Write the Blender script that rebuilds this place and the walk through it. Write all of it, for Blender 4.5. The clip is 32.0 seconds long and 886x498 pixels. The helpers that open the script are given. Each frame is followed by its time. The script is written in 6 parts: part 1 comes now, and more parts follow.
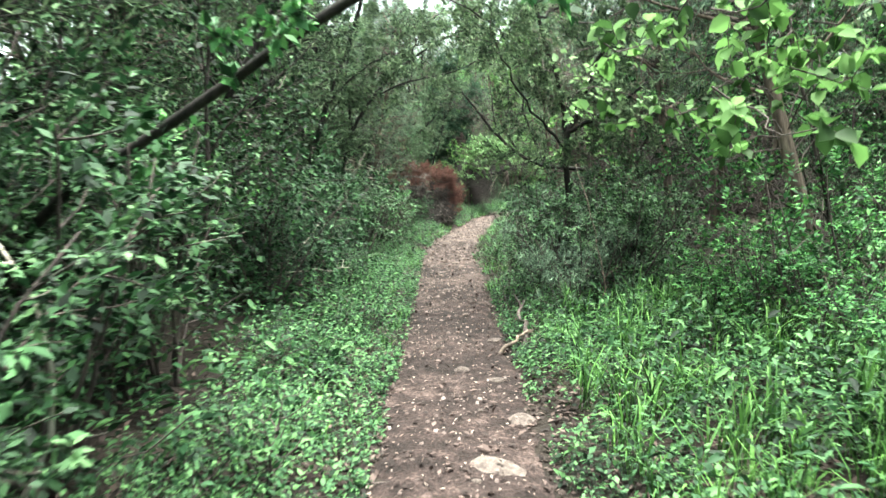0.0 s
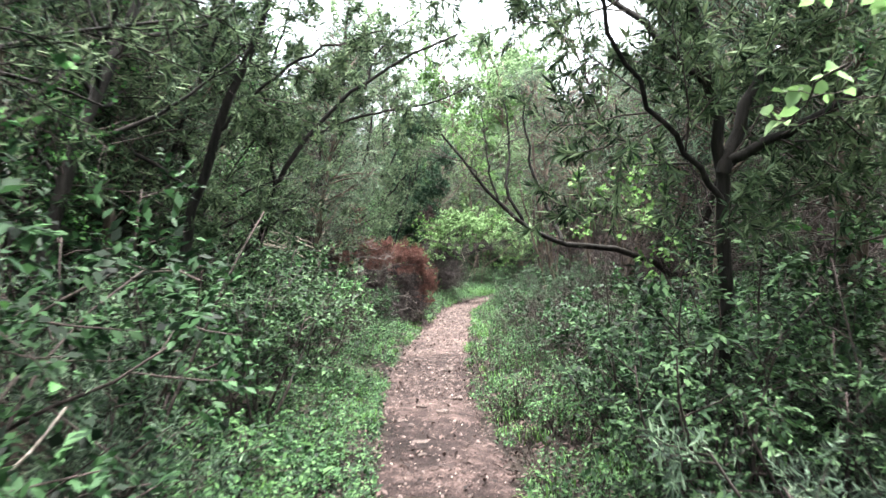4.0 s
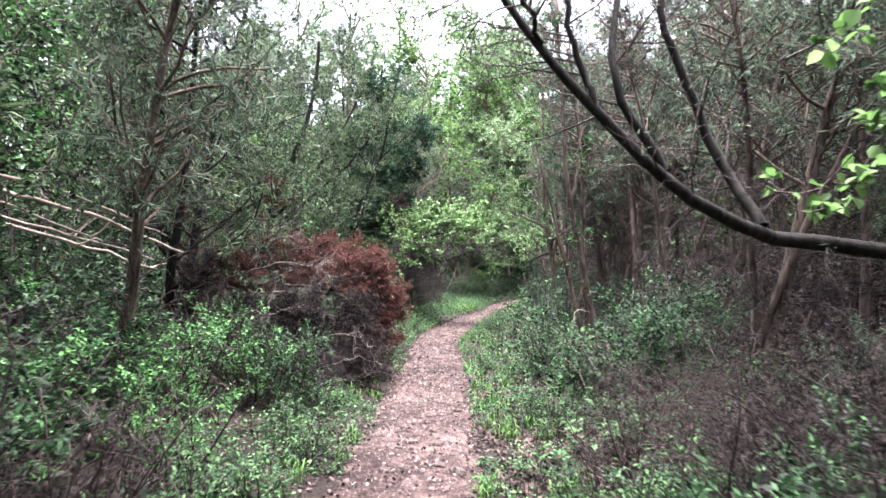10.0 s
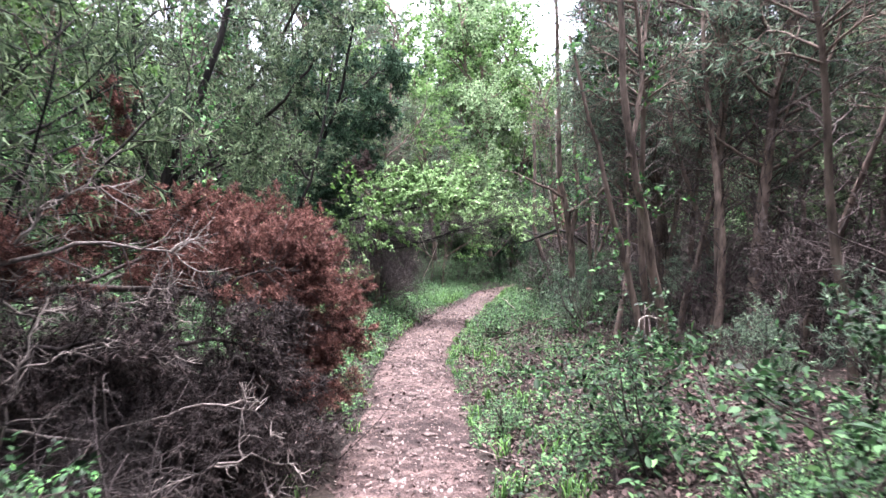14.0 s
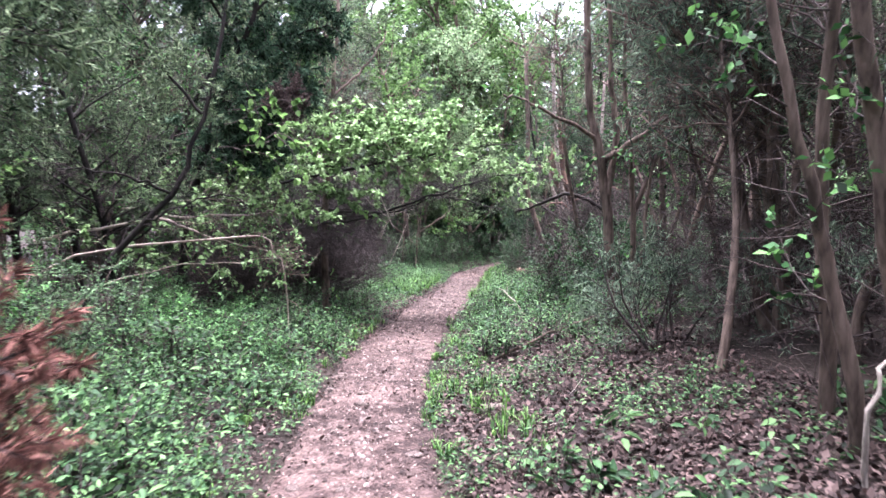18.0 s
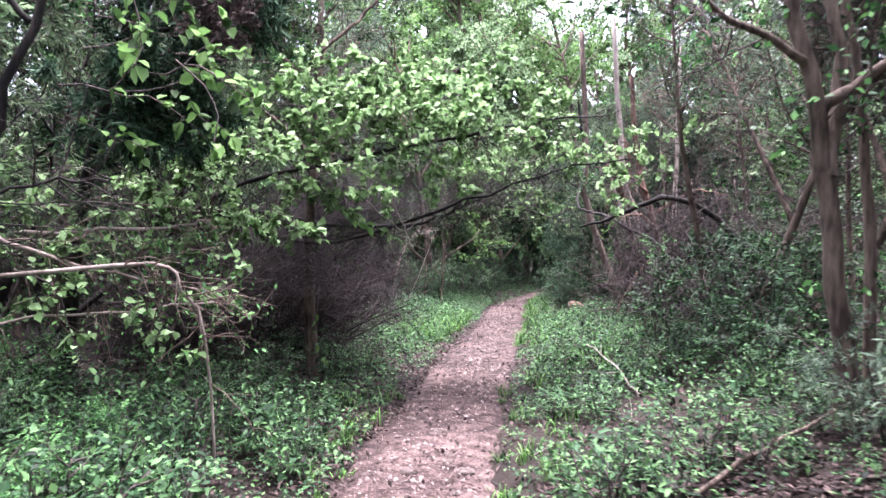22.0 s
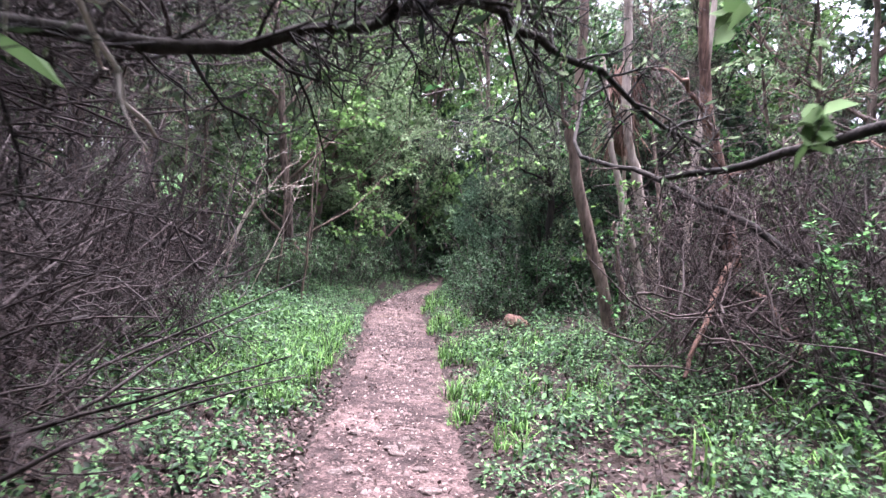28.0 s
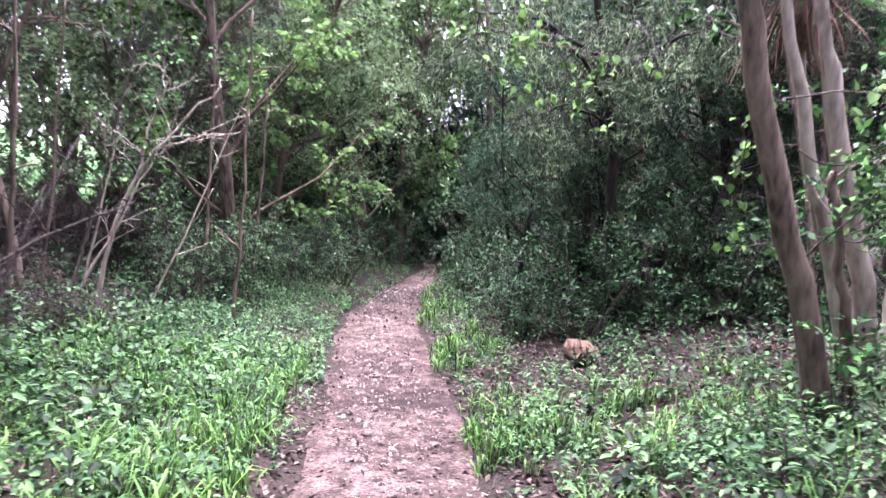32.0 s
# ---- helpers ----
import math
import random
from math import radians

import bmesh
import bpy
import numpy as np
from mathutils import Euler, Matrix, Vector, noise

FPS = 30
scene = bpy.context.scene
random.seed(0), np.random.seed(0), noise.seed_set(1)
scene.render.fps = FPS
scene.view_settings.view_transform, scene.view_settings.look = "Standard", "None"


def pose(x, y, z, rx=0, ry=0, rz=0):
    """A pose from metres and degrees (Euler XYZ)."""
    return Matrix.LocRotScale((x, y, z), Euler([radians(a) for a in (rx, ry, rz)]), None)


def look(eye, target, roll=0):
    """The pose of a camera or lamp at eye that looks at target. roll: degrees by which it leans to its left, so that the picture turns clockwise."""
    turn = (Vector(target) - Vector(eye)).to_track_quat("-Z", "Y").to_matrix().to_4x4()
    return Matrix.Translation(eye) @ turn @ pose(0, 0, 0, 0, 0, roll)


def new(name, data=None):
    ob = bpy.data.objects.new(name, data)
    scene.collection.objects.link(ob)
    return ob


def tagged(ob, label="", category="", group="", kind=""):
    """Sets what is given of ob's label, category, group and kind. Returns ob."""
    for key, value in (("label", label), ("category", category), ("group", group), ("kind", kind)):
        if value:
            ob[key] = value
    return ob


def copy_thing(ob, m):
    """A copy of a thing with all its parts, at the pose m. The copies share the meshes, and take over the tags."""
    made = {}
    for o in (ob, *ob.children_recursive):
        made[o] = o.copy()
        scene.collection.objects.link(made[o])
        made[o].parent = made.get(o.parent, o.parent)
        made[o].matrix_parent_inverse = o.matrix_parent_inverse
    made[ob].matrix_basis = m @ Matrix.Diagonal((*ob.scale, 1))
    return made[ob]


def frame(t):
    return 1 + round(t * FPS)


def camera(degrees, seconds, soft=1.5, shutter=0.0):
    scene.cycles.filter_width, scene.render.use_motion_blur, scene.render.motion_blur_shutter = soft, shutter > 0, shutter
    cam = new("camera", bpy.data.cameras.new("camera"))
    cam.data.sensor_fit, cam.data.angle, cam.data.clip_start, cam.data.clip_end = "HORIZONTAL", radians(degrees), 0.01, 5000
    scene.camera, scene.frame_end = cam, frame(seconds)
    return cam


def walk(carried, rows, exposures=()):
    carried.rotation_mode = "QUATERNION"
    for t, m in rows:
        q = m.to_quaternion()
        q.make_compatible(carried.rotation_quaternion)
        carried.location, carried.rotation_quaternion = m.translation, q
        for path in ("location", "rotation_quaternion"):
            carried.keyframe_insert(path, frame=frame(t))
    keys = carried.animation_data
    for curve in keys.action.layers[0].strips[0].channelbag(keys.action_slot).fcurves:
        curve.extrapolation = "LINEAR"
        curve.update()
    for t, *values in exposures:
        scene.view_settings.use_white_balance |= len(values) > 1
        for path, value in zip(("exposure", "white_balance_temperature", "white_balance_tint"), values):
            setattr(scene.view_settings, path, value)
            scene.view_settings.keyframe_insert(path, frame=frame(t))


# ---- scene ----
EXPOSURE = 4.62
cam = camera(62.4, 32.0, soft=1.5, shutter=0.5)

PATH = [
    (0, (0.0, 0.0, 1.5), (0.004, 1.989, 1.291), 1.0),
    (0.5, (0.0, 0.701, 1.514), (0.056, 2.686, 1.275), -0.0),
    (1, (0.0, 1.431, 1.525), (0.08, 3.421, 1.338), 0.7),
    (1.5, (-0.03, 2.104, 1.541), (0.049, 4.097, 1.399), 1.5),
    (2, (-0.001, 2.773, 1.529), (0.088, 4.768, 1.423), 1.5),
    (2.5, (-0.029, 3.353, 1.497), (-0.001, 5.351, 1.421), 1.7),
    (3, (-0.087, 3.997, 1.516), (-0.056, 5.995, 1.454), 1.4),
    (3.5, (-0.145, 4.637, 1.506), (-0.124, 6.637, 1.482), 1.2),
    (4, (-0.174, 5.249, 1.499), (-0.063, 7.246, 1.509), 1.2),
    (4.5, (-0.115, 5.797, 1.443), (0.021, 7.792, 1.481), 0.9),
    (6.5, (-0.028, 8.103, 1.464), (0.161, 10.094, 1.441), 1.1),
    (7, (-0.028, 8.654, 1.436), (0.152, 10.645, 1.391), 0.7),
    (7.5, (-0.027, 9.234, 1.404), (0.141, 11.226, 1.352), 1.2),
    (8, (0.03, 9.877, 1.425), (0.215, 11.868, 1.38), 0.3),
    (8.5, (0.117, 10.46, 1.423), (0.306, 12.45, 1.347), 0.2),
    (9, (0.146, 11.075, 1.447), (0.364, 13.062, 1.396), 0.8),
    (9.5, (0.174, 11.661, 1.473), (0.366, 13.652, 1.484), 1.4),
    (10, (0.145, 12.304, 1.492), (0.33, 14.296, 1.517), 2.0),
    (10.5, (0.174, 12.887, 1.49), (0.308, 14.883, 1.496), 0.8),
    (11, (0.174, 13.47, 1.487), (0.279, 15.467, 1.513), 1.0),
    (11.5, (0.174, 14.082, 1.481), (0.349, 16.074, 1.513), 0.9),
    (12, (0.232, 14.636, 1.482), (0.45, 16.624, 1.508), 1.7),
    (12.5, (0.29, 15.279, 1.503), (0.54, 17.263, 1.547), 0.5),
    (13, (0.378, 15.888, 1.47), (0.628, 17.872, 1.507), 1.1),
    (13.5, (0.407, 16.526, 1.432), (0.671, 18.508, 1.425), 1.6),
    (15.5, (0.727, 18.915, 1.42), (0.979, 20.899, 1.391), 1.1),
    (16, (0.785, 19.495, 1.389), (1.071, 21.474, 1.347), 0.2),
    (16.5, (0.873, 20.046, 1.362), (1.183, 22.02, 1.279), 0.4),
    (17, (0.931, 20.626, 1.331), (1.165, 22.611, 1.263), 0.4),
    (17.5, (1.018, 21.237, 1.327), (1.302, 23.216, 1.264), -0.3),
    (18, (1.106, 21.788, 1.3), (1.44, 23.759, 1.218), 0.6),
    (18.5, (1.135, 22.342, 1.3), (1.51, 24.306, 1.244), 0.3),
    (19, (1.222, 22.839, 1.308), (1.578, 24.807, 1.303), 0.9),
    (19.5, (1.251, 23.39, 1.28), (1.606, 25.358, 1.275), 1.4),
    (20, (1.339, 23.938, 1.224), (1.679, 25.908, 1.184), 0.7),
    (20.5, (1.397, 24.492, 1.225), (1.683, 26.471, 1.207), 1.2),
    (21, (1.484, 25.104, 1.22), (1.817, 27.076, 1.222), 0.8),
    (21.5, (1.543, 25.626, 1.195), (1.837, 27.604, 1.203), 0.9),
    (22, (1.543, 26.148, 1.17), (1.823, 28.128, 1.163), -0.2),
    (22.5, (1.601, 26.702, 1.171), (1.859, 28.685, 1.145), -0.6),
    (23, (1.659, 27.224, 1.146), (1.842, 29.216, 1.154), -0.2),
    (23.5, (1.688, 27.72, 1.153), (1.86, 29.713, 1.132), -1.1),
    (24, (1.717, 28.275, 1.153), (1.904, 30.266, 1.161), -0.3),
    (24.5, (1.805, 28.883, 1.12), (2.225, 30.838, 1.177), 0.3),
    (26.5, (2.019, 31.361, 1.099), (2.482, 33.307, 1.102), 4.2),
    (27, (2.092, 31.872, 1.072), (2.644, 33.793, 1.017), 3.2),
    (27.5, (2.278, 32.362, 1.041), (2.907, 34.26, 0.996), 3.5),
    (28, (2.441, 32.813, 1.033), (3.08, 34.708, 0.985), 4.6),
    (28.5, (2.599, 33.266, 1.025), (3.219, 35.166, 0.938), 4.2),
    (29, (2.79, 33.834, 1.039), (3.317, 35.762, 0.956), 4.7),
    (29.5, (2.896, 34.386, 1.038), (3.47, 36.3, 0.949), 4.4),
    (30, (3.05, 34.976, 1.021), (3.672, 36.875, 0.926), 4.9),
    (30.5, (3.162, 35.552, 1.008), (3.818, 37.439, 0.928), 4.1),
    (31, (3.325, 36.022, 0.988), (4.045, 37.886, 0.917), 4.1),
    (31.5, (3.484, 36.586, 0.983), (4.147, 38.472, 0.928), 3.9),
    (32, (3.603, 37.16, 0.952), (4.287, 39.037, 0.849), 3.4),
]
walk(cam, [(t, look(eye, target, roll)) for t, eye, target, roll in PATH], exposures=[(0, EXPOSURE, 6450, -8), (2, EXPOSURE + 0.22, 6500, -6), (5, EXPOSURE + 0.02, 6350, 12), (14, EXPOSURE - 0.05, 6100, 21), (18, EXPOSURE, 5950, 26), (26, EXPOSURE - 0.05, 5950, 27), (29, EXPOSURE + 0.1, 5950, 30), (32, EXPOSURE + 0.2, 5900, 32)])

# ---- world, sun and exposure ----
world = bpy.data.worlds.new("overcast_sky")
scene.world = world
world.use_nodes = True
wn, wl = world.node_tree.nodes, world.node_tree.links
sky = wn.new("ShaderNodeTexSky")
sky.sky_type = 'NISHITA'
sky.sun_disc = False
sky.sun_elevation, sky.sun_rotation = radians(82), radians(20)
sky.air_density, sky.dust_density, sky.ozone_density = 1.0, 4.0, 1.0
pale = wn.new("ShaderNodeHueSaturation")
pale.inputs["Saturation"].default_value = 0.3
wl.new(sky.outputs[0], pale.inputs["Color"])
wl.new(pale.outputs[0], wn["Background"].inputs[0])
wn["Background"].inputs[1].default_value = 0.055
sun_data = bpy.data.lights.new("sun", 'SUN')
sun_data.energy, sun_data.angle, sun_data.color = 1.25, radians(45), (1.0, 0.96, 0.9)
sun = new("sun", sun_data)
sun.rotation_euler = Euler((radians(8), 0, radians(160)))


# ---- materials ----
def nodes_of(name):
    mat = bpy.data.materials.new(name)
    mat.use_nodes = True
    nt = mat.node_tree
    return mat, nt.nodes, nt.links, nt.nodes["Principled BSDF"]


def ramp(nodes, stops):
    r = nodes.new("ShaderNodeValToRGB")
    el = r.color_ramp.elements
    while len(el) < len(stops):
        el.new(0.5)
    for e, (p, c) in zip(el, stops):
        e.position, e.color = p, (*c, 1)
    return r


def noise_tex(nodes, links, scale, detail=4.0, space="Object"):
    co = nodes.new("ShaderNodeTexCoord")
    n = nodes.new("ShaderNodeTexNoise")
    n.inputs["Scale"].default_value, n.inputs["Detail"].default_value = scale, detail
    links.new(co.outputs[space], n.inputs["Vector"])
    return n


def leaf_mat(name, dark, mid, light, through_share=0.17, rough=0.6, spec=0.14, lush=1.2):
    """Leaf: colour varies leaf by leaf and in patches; part of the light goes through."""
    mat, nodes, links, bsdf = nodes_of(name)
    if mid[1] > mid[0]:
        dark, mid = tuple(v * 0.42 for v in dark), tuple(v * 0.9 for v in mid)
        dark, mid, light = [(c[0] * 0.83 * lush, c[1] * 0.78 * lush, c[2] * 0.92 * lush) for c in (dark, mid, light)]
    geo = nodes.new("ShaderNodeNewGeometry")
    n = noise_tex(nodes, links, 2.3, 3)
    add = nodes.new("ShaderNodeMath")
    add.operation = 'MULTIPLY_ADD'
    add.inputs[1].default_value = 0.95
    sub = nodes.new("ShaderNodeMath")
    sub.operation = 'MULTIPLY_ADD'
    sub.inputs[1].default_value, sub.inputs[2].default_value = 0.9, -0.45
    links.new(n.outputs[0], sub.inputs[0])
    links.new(geo.outputs["Random Per Island"], add.inputs[0])
    links.new(sub.outputs[0], add.inputs[2])
    r = ramp(nodes, [(0.1, dark), (0.5, mid), (0.95, light)])
    links.new(add.outputs[0], r.inputs[0])
    links.new(r.outputs[0], bsdf.inputs["Base Color"])
    bsdf.inputs["Roughness"].default_value = rough
    bsdf.inputs["Specular IOR Level"].default_value = spec
    tr = nodes.new("ShaderNodeBsdfTranslucent")
    links.new(r.outputs[0], tr.inputs[0])
    mix = nodes.new("ShaderNodeMixShader")
    mix.inputs[0].default_value = through_share
    links.new(bsdf.outputs[0], mix.inputs[1])
    links.new(tr.outputs[0], mix.inputs[2])
    links.new(mix.outputs[0], nodes["Material Output"].inputs[0])
    return mat


def bark_mat(name, dark, light, scale=9.0, rough=0.9, bump=0.9):
    mat, nodes, links, bsdf = nodes_of(name)
    co = nodes.new("ShaderNodeTexCoord")
    mp = nodes.new("ShaderNodeMapping")
    mp.inputs["Scale"].default_value = (1.0, 1.0, 0.22)
    n = nodes.new("ShaderNodeTexNoise")
    n.inputs["Scale"].default_value, n.inputs["Detail"].default_value = scale * 3, 6
    links.new(co.outputs["Object"], mp.inputs[0])
    links.new(mp.outputs[0], n.inputs["Vector"])
    n2 = noise_tex(nodes, links, 2.0, 3)
    m = nodes.new("ShaderNodeMath")
    m.operation = 'MULTIPLY_ADD'
    m.inputs[1].default_value = 0.5
    links.new(n2.outputs[0], m.inputs[0])
    half = nodes.new("ShaderNodeMath")
    half.operation = 'MULTIPLY'
    half.inputs[1].default_value = 0.5
    links.new(n.outputs[0], half.inputs[0])
    links.new(half.outputs[0], m.inputs[2])
    r = ramp(nodes, [(0.4, dark), (0.6, light)])
    links.new(m.outputs[0], r.inputs[0])
    links.new(r.outputs[0], bsdf.inputs["Base Color"])
    bsdf.inputs["Roughness"].default_value = rough
    bsdf.inputs["Specular IOR Level"].default_value = 0.2
    b = nodes.new("ShaderNodeBump")
    b.inputs["Strength"].default_value, b.inputs["Distance"].default_value = bump, 0.02
    links.new(n.outputs[0], b.inputs["Height"])
    links.new(b.outputs[0], bsdf.inputs["Normal"])
    return mat


def soil_mat(name, stops, fine=38.0, coarse=1.1, bump=0.6):
    mat, nodes, links, bsdf = nodes_of(name)
    a = noise_tex(nodes, links, fine, 8)
    b = noise_tex(nodes, links, coarse, 5)
    m = nodes.new("ShaderNodeMath")
    m.operation = 'MULTIPLY_ADD'
    m.inputs[1].default_value = 0.45
    h = nodes.new("ShaderNodeMath")
    h.operation = 'MULTIPLY'
    h.inputs[1].default_value = 0.55
    links.new(b.outputs[0], h.inputs[0])
    links.new(a.outputs[0], m.inputs[0])
    links.new(h.outputs[0], m.inputs[2])
    r = ramp(nodes, stops)
    links.new(m.outputs[0], r.inputs[0])
    links.new(r.outputs[0], bsdf.inputs["Base Color"])
    bsdf.inputs["Roughness"].default_value = 0.95
    bsdf.inputs["Specular IOR Level"].default_value = 0.15
    bp = nodes.new("ShaderNodeBump")
    bp.inputs["Strength"].default_value, bp.inputs["Distance"].default_value = bump, 0.03
    links.new(a.outputs[0], bp.inputs["Height"])
    links.new(bp.outputs[0], bsdf.inputs["Normal"])
    return mat


def trail_mat():
    """Trodden earth: dark damp patches, pale dusty gravel patches, fine crumbs."""
    mat, nodes, links, bsdf = nodes_of("trodden_earth")
    big, mid, fine = noise_tex(nodes, links, 0.75, 3), noise_tex(nodes, links, 6.5, 5), noise_tex(nodes, links, 48, 6)
    total = None
    for n, k in ((big, 0.85), (mid, 0.8), (fine, 0.9)):
        m = nodes.new("ShaderNodeMath")
        m.operation = 'MULTIPLY_ADD'
        m.inputs[1].default_value, m.inputs[2].default_value = k, -0.5 * k + (0.5 if total is None else 0)
        links.new(n.outputs[0], m.inputs[0])
        if total is not None:
            a = nodes.new("ShaderNodeMath")
            links.new(m.outputs[0], a.inputs[0])
            links.new(total.outputs[0], a.inputs[1])
            m = a
        total = m
    r = ramp(nodes, [(0.2, (0.008, 0.005, 0.0049)), (0.42, (0.0195, 0.0123, 0.0117)), (0.56, (0.044, 0.0292, 0.0274)), (0.85, (0.122, 0.085, 0.077))])
    # the first stretch is darker, the rest lighter
    co, sep, tone_along = nodes.new("ShaderNodeTexCoord"), nodes.new("ShaderNodeSeparateXYZ"), nodes.new("ShaderNodeMapRange")
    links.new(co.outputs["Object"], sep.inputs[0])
    links.new(sep.outputs["Y"], tone_along.inputs["Value"])
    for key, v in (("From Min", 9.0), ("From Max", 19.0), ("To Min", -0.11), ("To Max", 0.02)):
        tone_along.inputs[key].default_value = v
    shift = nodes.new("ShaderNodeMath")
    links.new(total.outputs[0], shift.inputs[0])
    links.new(tone_along.outputs[0], shift.inputs[1])
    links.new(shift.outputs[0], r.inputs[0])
    links.new(r.outputs[0], bsdf.inputs["Base Color"])
    bsdf.inputs["Roughness"].default_value = 0.95
    bsdf.inputs["Specular IOR Level"].default_value = 0.15
    b = nodes.new("ShaderNodeBump")
    b.inputs["Strength"].default_value, b.inputs["Distance"].default_value = 0.8, 0.025
    links.new(fine.outputs[0], b.inputs["Height"])
    links.new(b.outputs[0], bsdf.inputs["Normal"])
    return mat


M_TEAL = leaf_mat("privet_leaf", (0.013, 0.029, 0.0135), (0.041, 0.092, 0.036), (0.115, 0.22, 0.08), lush=1.0)
M_GREEN = leaf_mat("green_leaf", (0.0146, 0.0411, 0.0139), (0.0424, 0.1332, 0.037), (0.121, 0.2928, 0.0718))
M_DEEP = leaf_mat("deep_green_leaf", (0.009, 0.0255, 0.011), (0.027, 0.077, 0.027), (0.075, 0.18, 0.058), 0.2, lush=0.8)
M_BRIGHT = leaf_mat("bright_leaf", (0.0494, 0.1143, 0.0277), (0.0968, 0.205, 0.048), (0.1756, 0.3054, 0.0998), 0.5)
M_VINE = leaf_mat("vine_leaf", (0.12, 0.22, 0.07), (0.22, 0.4, 0.13), (0.38, 0.58, 0.26), 0.48, lush=1.05)
M_HERB = leaf_mat("herb_leaf", (0.0126, 0.0298, 0.0121), (0.0368, 0.0975, 0.0342), (0.118, 0.2398, 0.0778), 0.25, lush=1.08)
M_GRASS = leaf_mat("grass_blade", (0.0198, 0.0483, 0.0119), (0.0523, 0.1392, 0.0277), (0.1309, 0.2807, 0.0589), 0.25, lush=1.0)
M_JUNI = leaf_mat("juniper_foliage", (0.028, 0.055, 0.027), (0.075, 0.124, 0.057), (0.155, 0.22, 0.102), 0.2, 0.75, 0.08)
M_DEEPJ = leaf_mat("dark_juniper_foliage", (0.014, 0.036, 0.018), (0.036, 0.08, 0.04), (0.085, 0.155, 0.078), 0.2, 0.75, 0.08)
M_GREYJ = leaf_mat("greyed_juniper_foliage", (0.052, 0.08, 0.054), (0.102, 0.16, 0.096), (0.19, 0.27, 0.152), 0.25, 0.75, 0.08)
# far leaves carry the haze and brightness of lit foliage in their colour
M_PALE_LIT = leaf_mat("lit_haze_far_leaf", (0.075, 0.14, 0.055), (0.16, 0.27, 0.11), (0.29, 0.42, 0.2), 0.45)
# brown of dead needles, lowered to hold the shade inside the tangles
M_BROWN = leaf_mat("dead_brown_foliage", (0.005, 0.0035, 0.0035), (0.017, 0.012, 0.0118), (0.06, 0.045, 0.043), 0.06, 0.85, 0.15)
M_RED = leaf_mat("dead_red_foliage", (0.036, 0.0165, 0.0145), (0.105, 0.047, 0.039), (0.22, 0.115, 0.095), 0.15, 0.85, 0.1)
M_LITTER = leaf_mat("dry_leaf", (0.012, 0.0076, 0.0072), (0.035, 0.0222, 0.0205), (0.115, 0.08, 0.073), 0.1, 0.8, 0.2)
M_CHIP = leaf_mat("pale_chip", (0.0788, 0.054, 0.0486), (0.1688, 0.1242, 0.108), (0.27, 0.216, 0.1944), 0.0, 0.9, 0.15)
M_CRUMB = leaf_mat("stone_crumb", (0.03, 0.0215, 0.0205), (0.075, 0.055, 0.0525), (0.19, 0.15, 0.143), 0.0, 0.95, 0.12)
M_BARK_DARK = bark_mat("dark_bark", (0.0045, 0.0038, 0.0037), (0.021, 0.0175, 0.0158))
M_BARK = bark_mat("brown_bark", (0.035, 0.025, 0.0205), (0.15, 0.112, 0.092))
M_BARK_PALE = bark_mat("pale_smooth_bark", (0.14, 0.11, 0.095), (0.34, 0.285, 0.25), 7)
M_TWIG = bark_mat("dead_twig", (0.018, 0.014, 0.0135), (0.08, 0.061, 0.058), 14)
# darker copy of dead_twig: shade among the twigs is put into the colour
M_TWIG_DARK_SHADE = bark_mat("dark_shaded_dead_twig", (0.009, 0.007, 0.007), (0.046, 0.036, 0.036), 14)
M_TWIG_GREY = bark_mat("grey_dead_twig", (0.05, 0.041, 0.038), (0.17, 0.145, 0.135), 14)
M_TWIG_PALE = bark_mat("bleached_twig", (0.15, 0.126, 0.112), (0.37, 0.33, 0.29), 14)
M_RED_WOOD = bark_mat("reddish_rotten_wood", (0.04, 0.023, 0.018), (0.15, 0.09, 0.069), 12)
M_GROUND = soil_mat("forest_soil", [(0.3, (0.005, 0.0036, 0.003)), (0.5, (0.013, 0.0093, 0.0077)), (0.7, (0.034, 0.0255, 0.021))])
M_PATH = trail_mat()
M_STONE = soil_mat("limestone", [(0.3, (0.04, 0.03, 0.028)), (0.5, (0.095, 0.073, 0.068)), (0.7, (0.19, 0.155, 0.146))], 22, 3, 0.7)
M_WOODS = soil_mat("far_woods", [(0.3, (0.02, 0.05, 0.02)), (0.5, (0.06, 0.13, 0.05)), (0.7, (0.16, 0.27, 0.1))], 1.6, 0.25, 1.0)
M_CONC = soil_mat("weathered_concrete", [(0.3, (0.05, 0.041, 0.036)), (0.65, (0.16, 0.135, 0.118))], 30, 2, 0.3)
M_RUST = soil_mat("rusted_iron", [(0.3, (0.02, 0.012, 0.01)), (0.6, (0.07, 0.035, 0.028))], 30, 3, 0.3)

# ---- plan: the trail's middle line, its height, and the lie of the land ----
LINE_Y = [-12, 0, 5, 10, 13, 15.3, 17.7, 19, 22, 25, 28, 30.5, 32, 34, 36, 38, 40, 43, 46, 47.7, 49.8, 51.2, 53.6, 56, 59, 64]
LINE_X = [0.1, 0.1, 0.13, 0.15, 0.12, 0.25, 0.46, 0.63, 0.92, 1.24, 1.5, 1.93, 2.25, 2.8, 3.35, 3.87, 4.5, 5.33, 6.05, 6.55, 7.4, 7.98, 9.1, 10.1, 11.25, 13.5]
RISE_Y = [-12, 0, 8, 16, 20, 24, 28, 32, 36, 40, 43, 60]
RISE_Z = [0.08, 0.04, -0.02, -0.04, -0.1, -0.23, -0.35, -0.4, -0.47, -0.56, -0.63, -0.65]


def centre(y):
    return np.interp(y, LINE_Y, LINE_X)


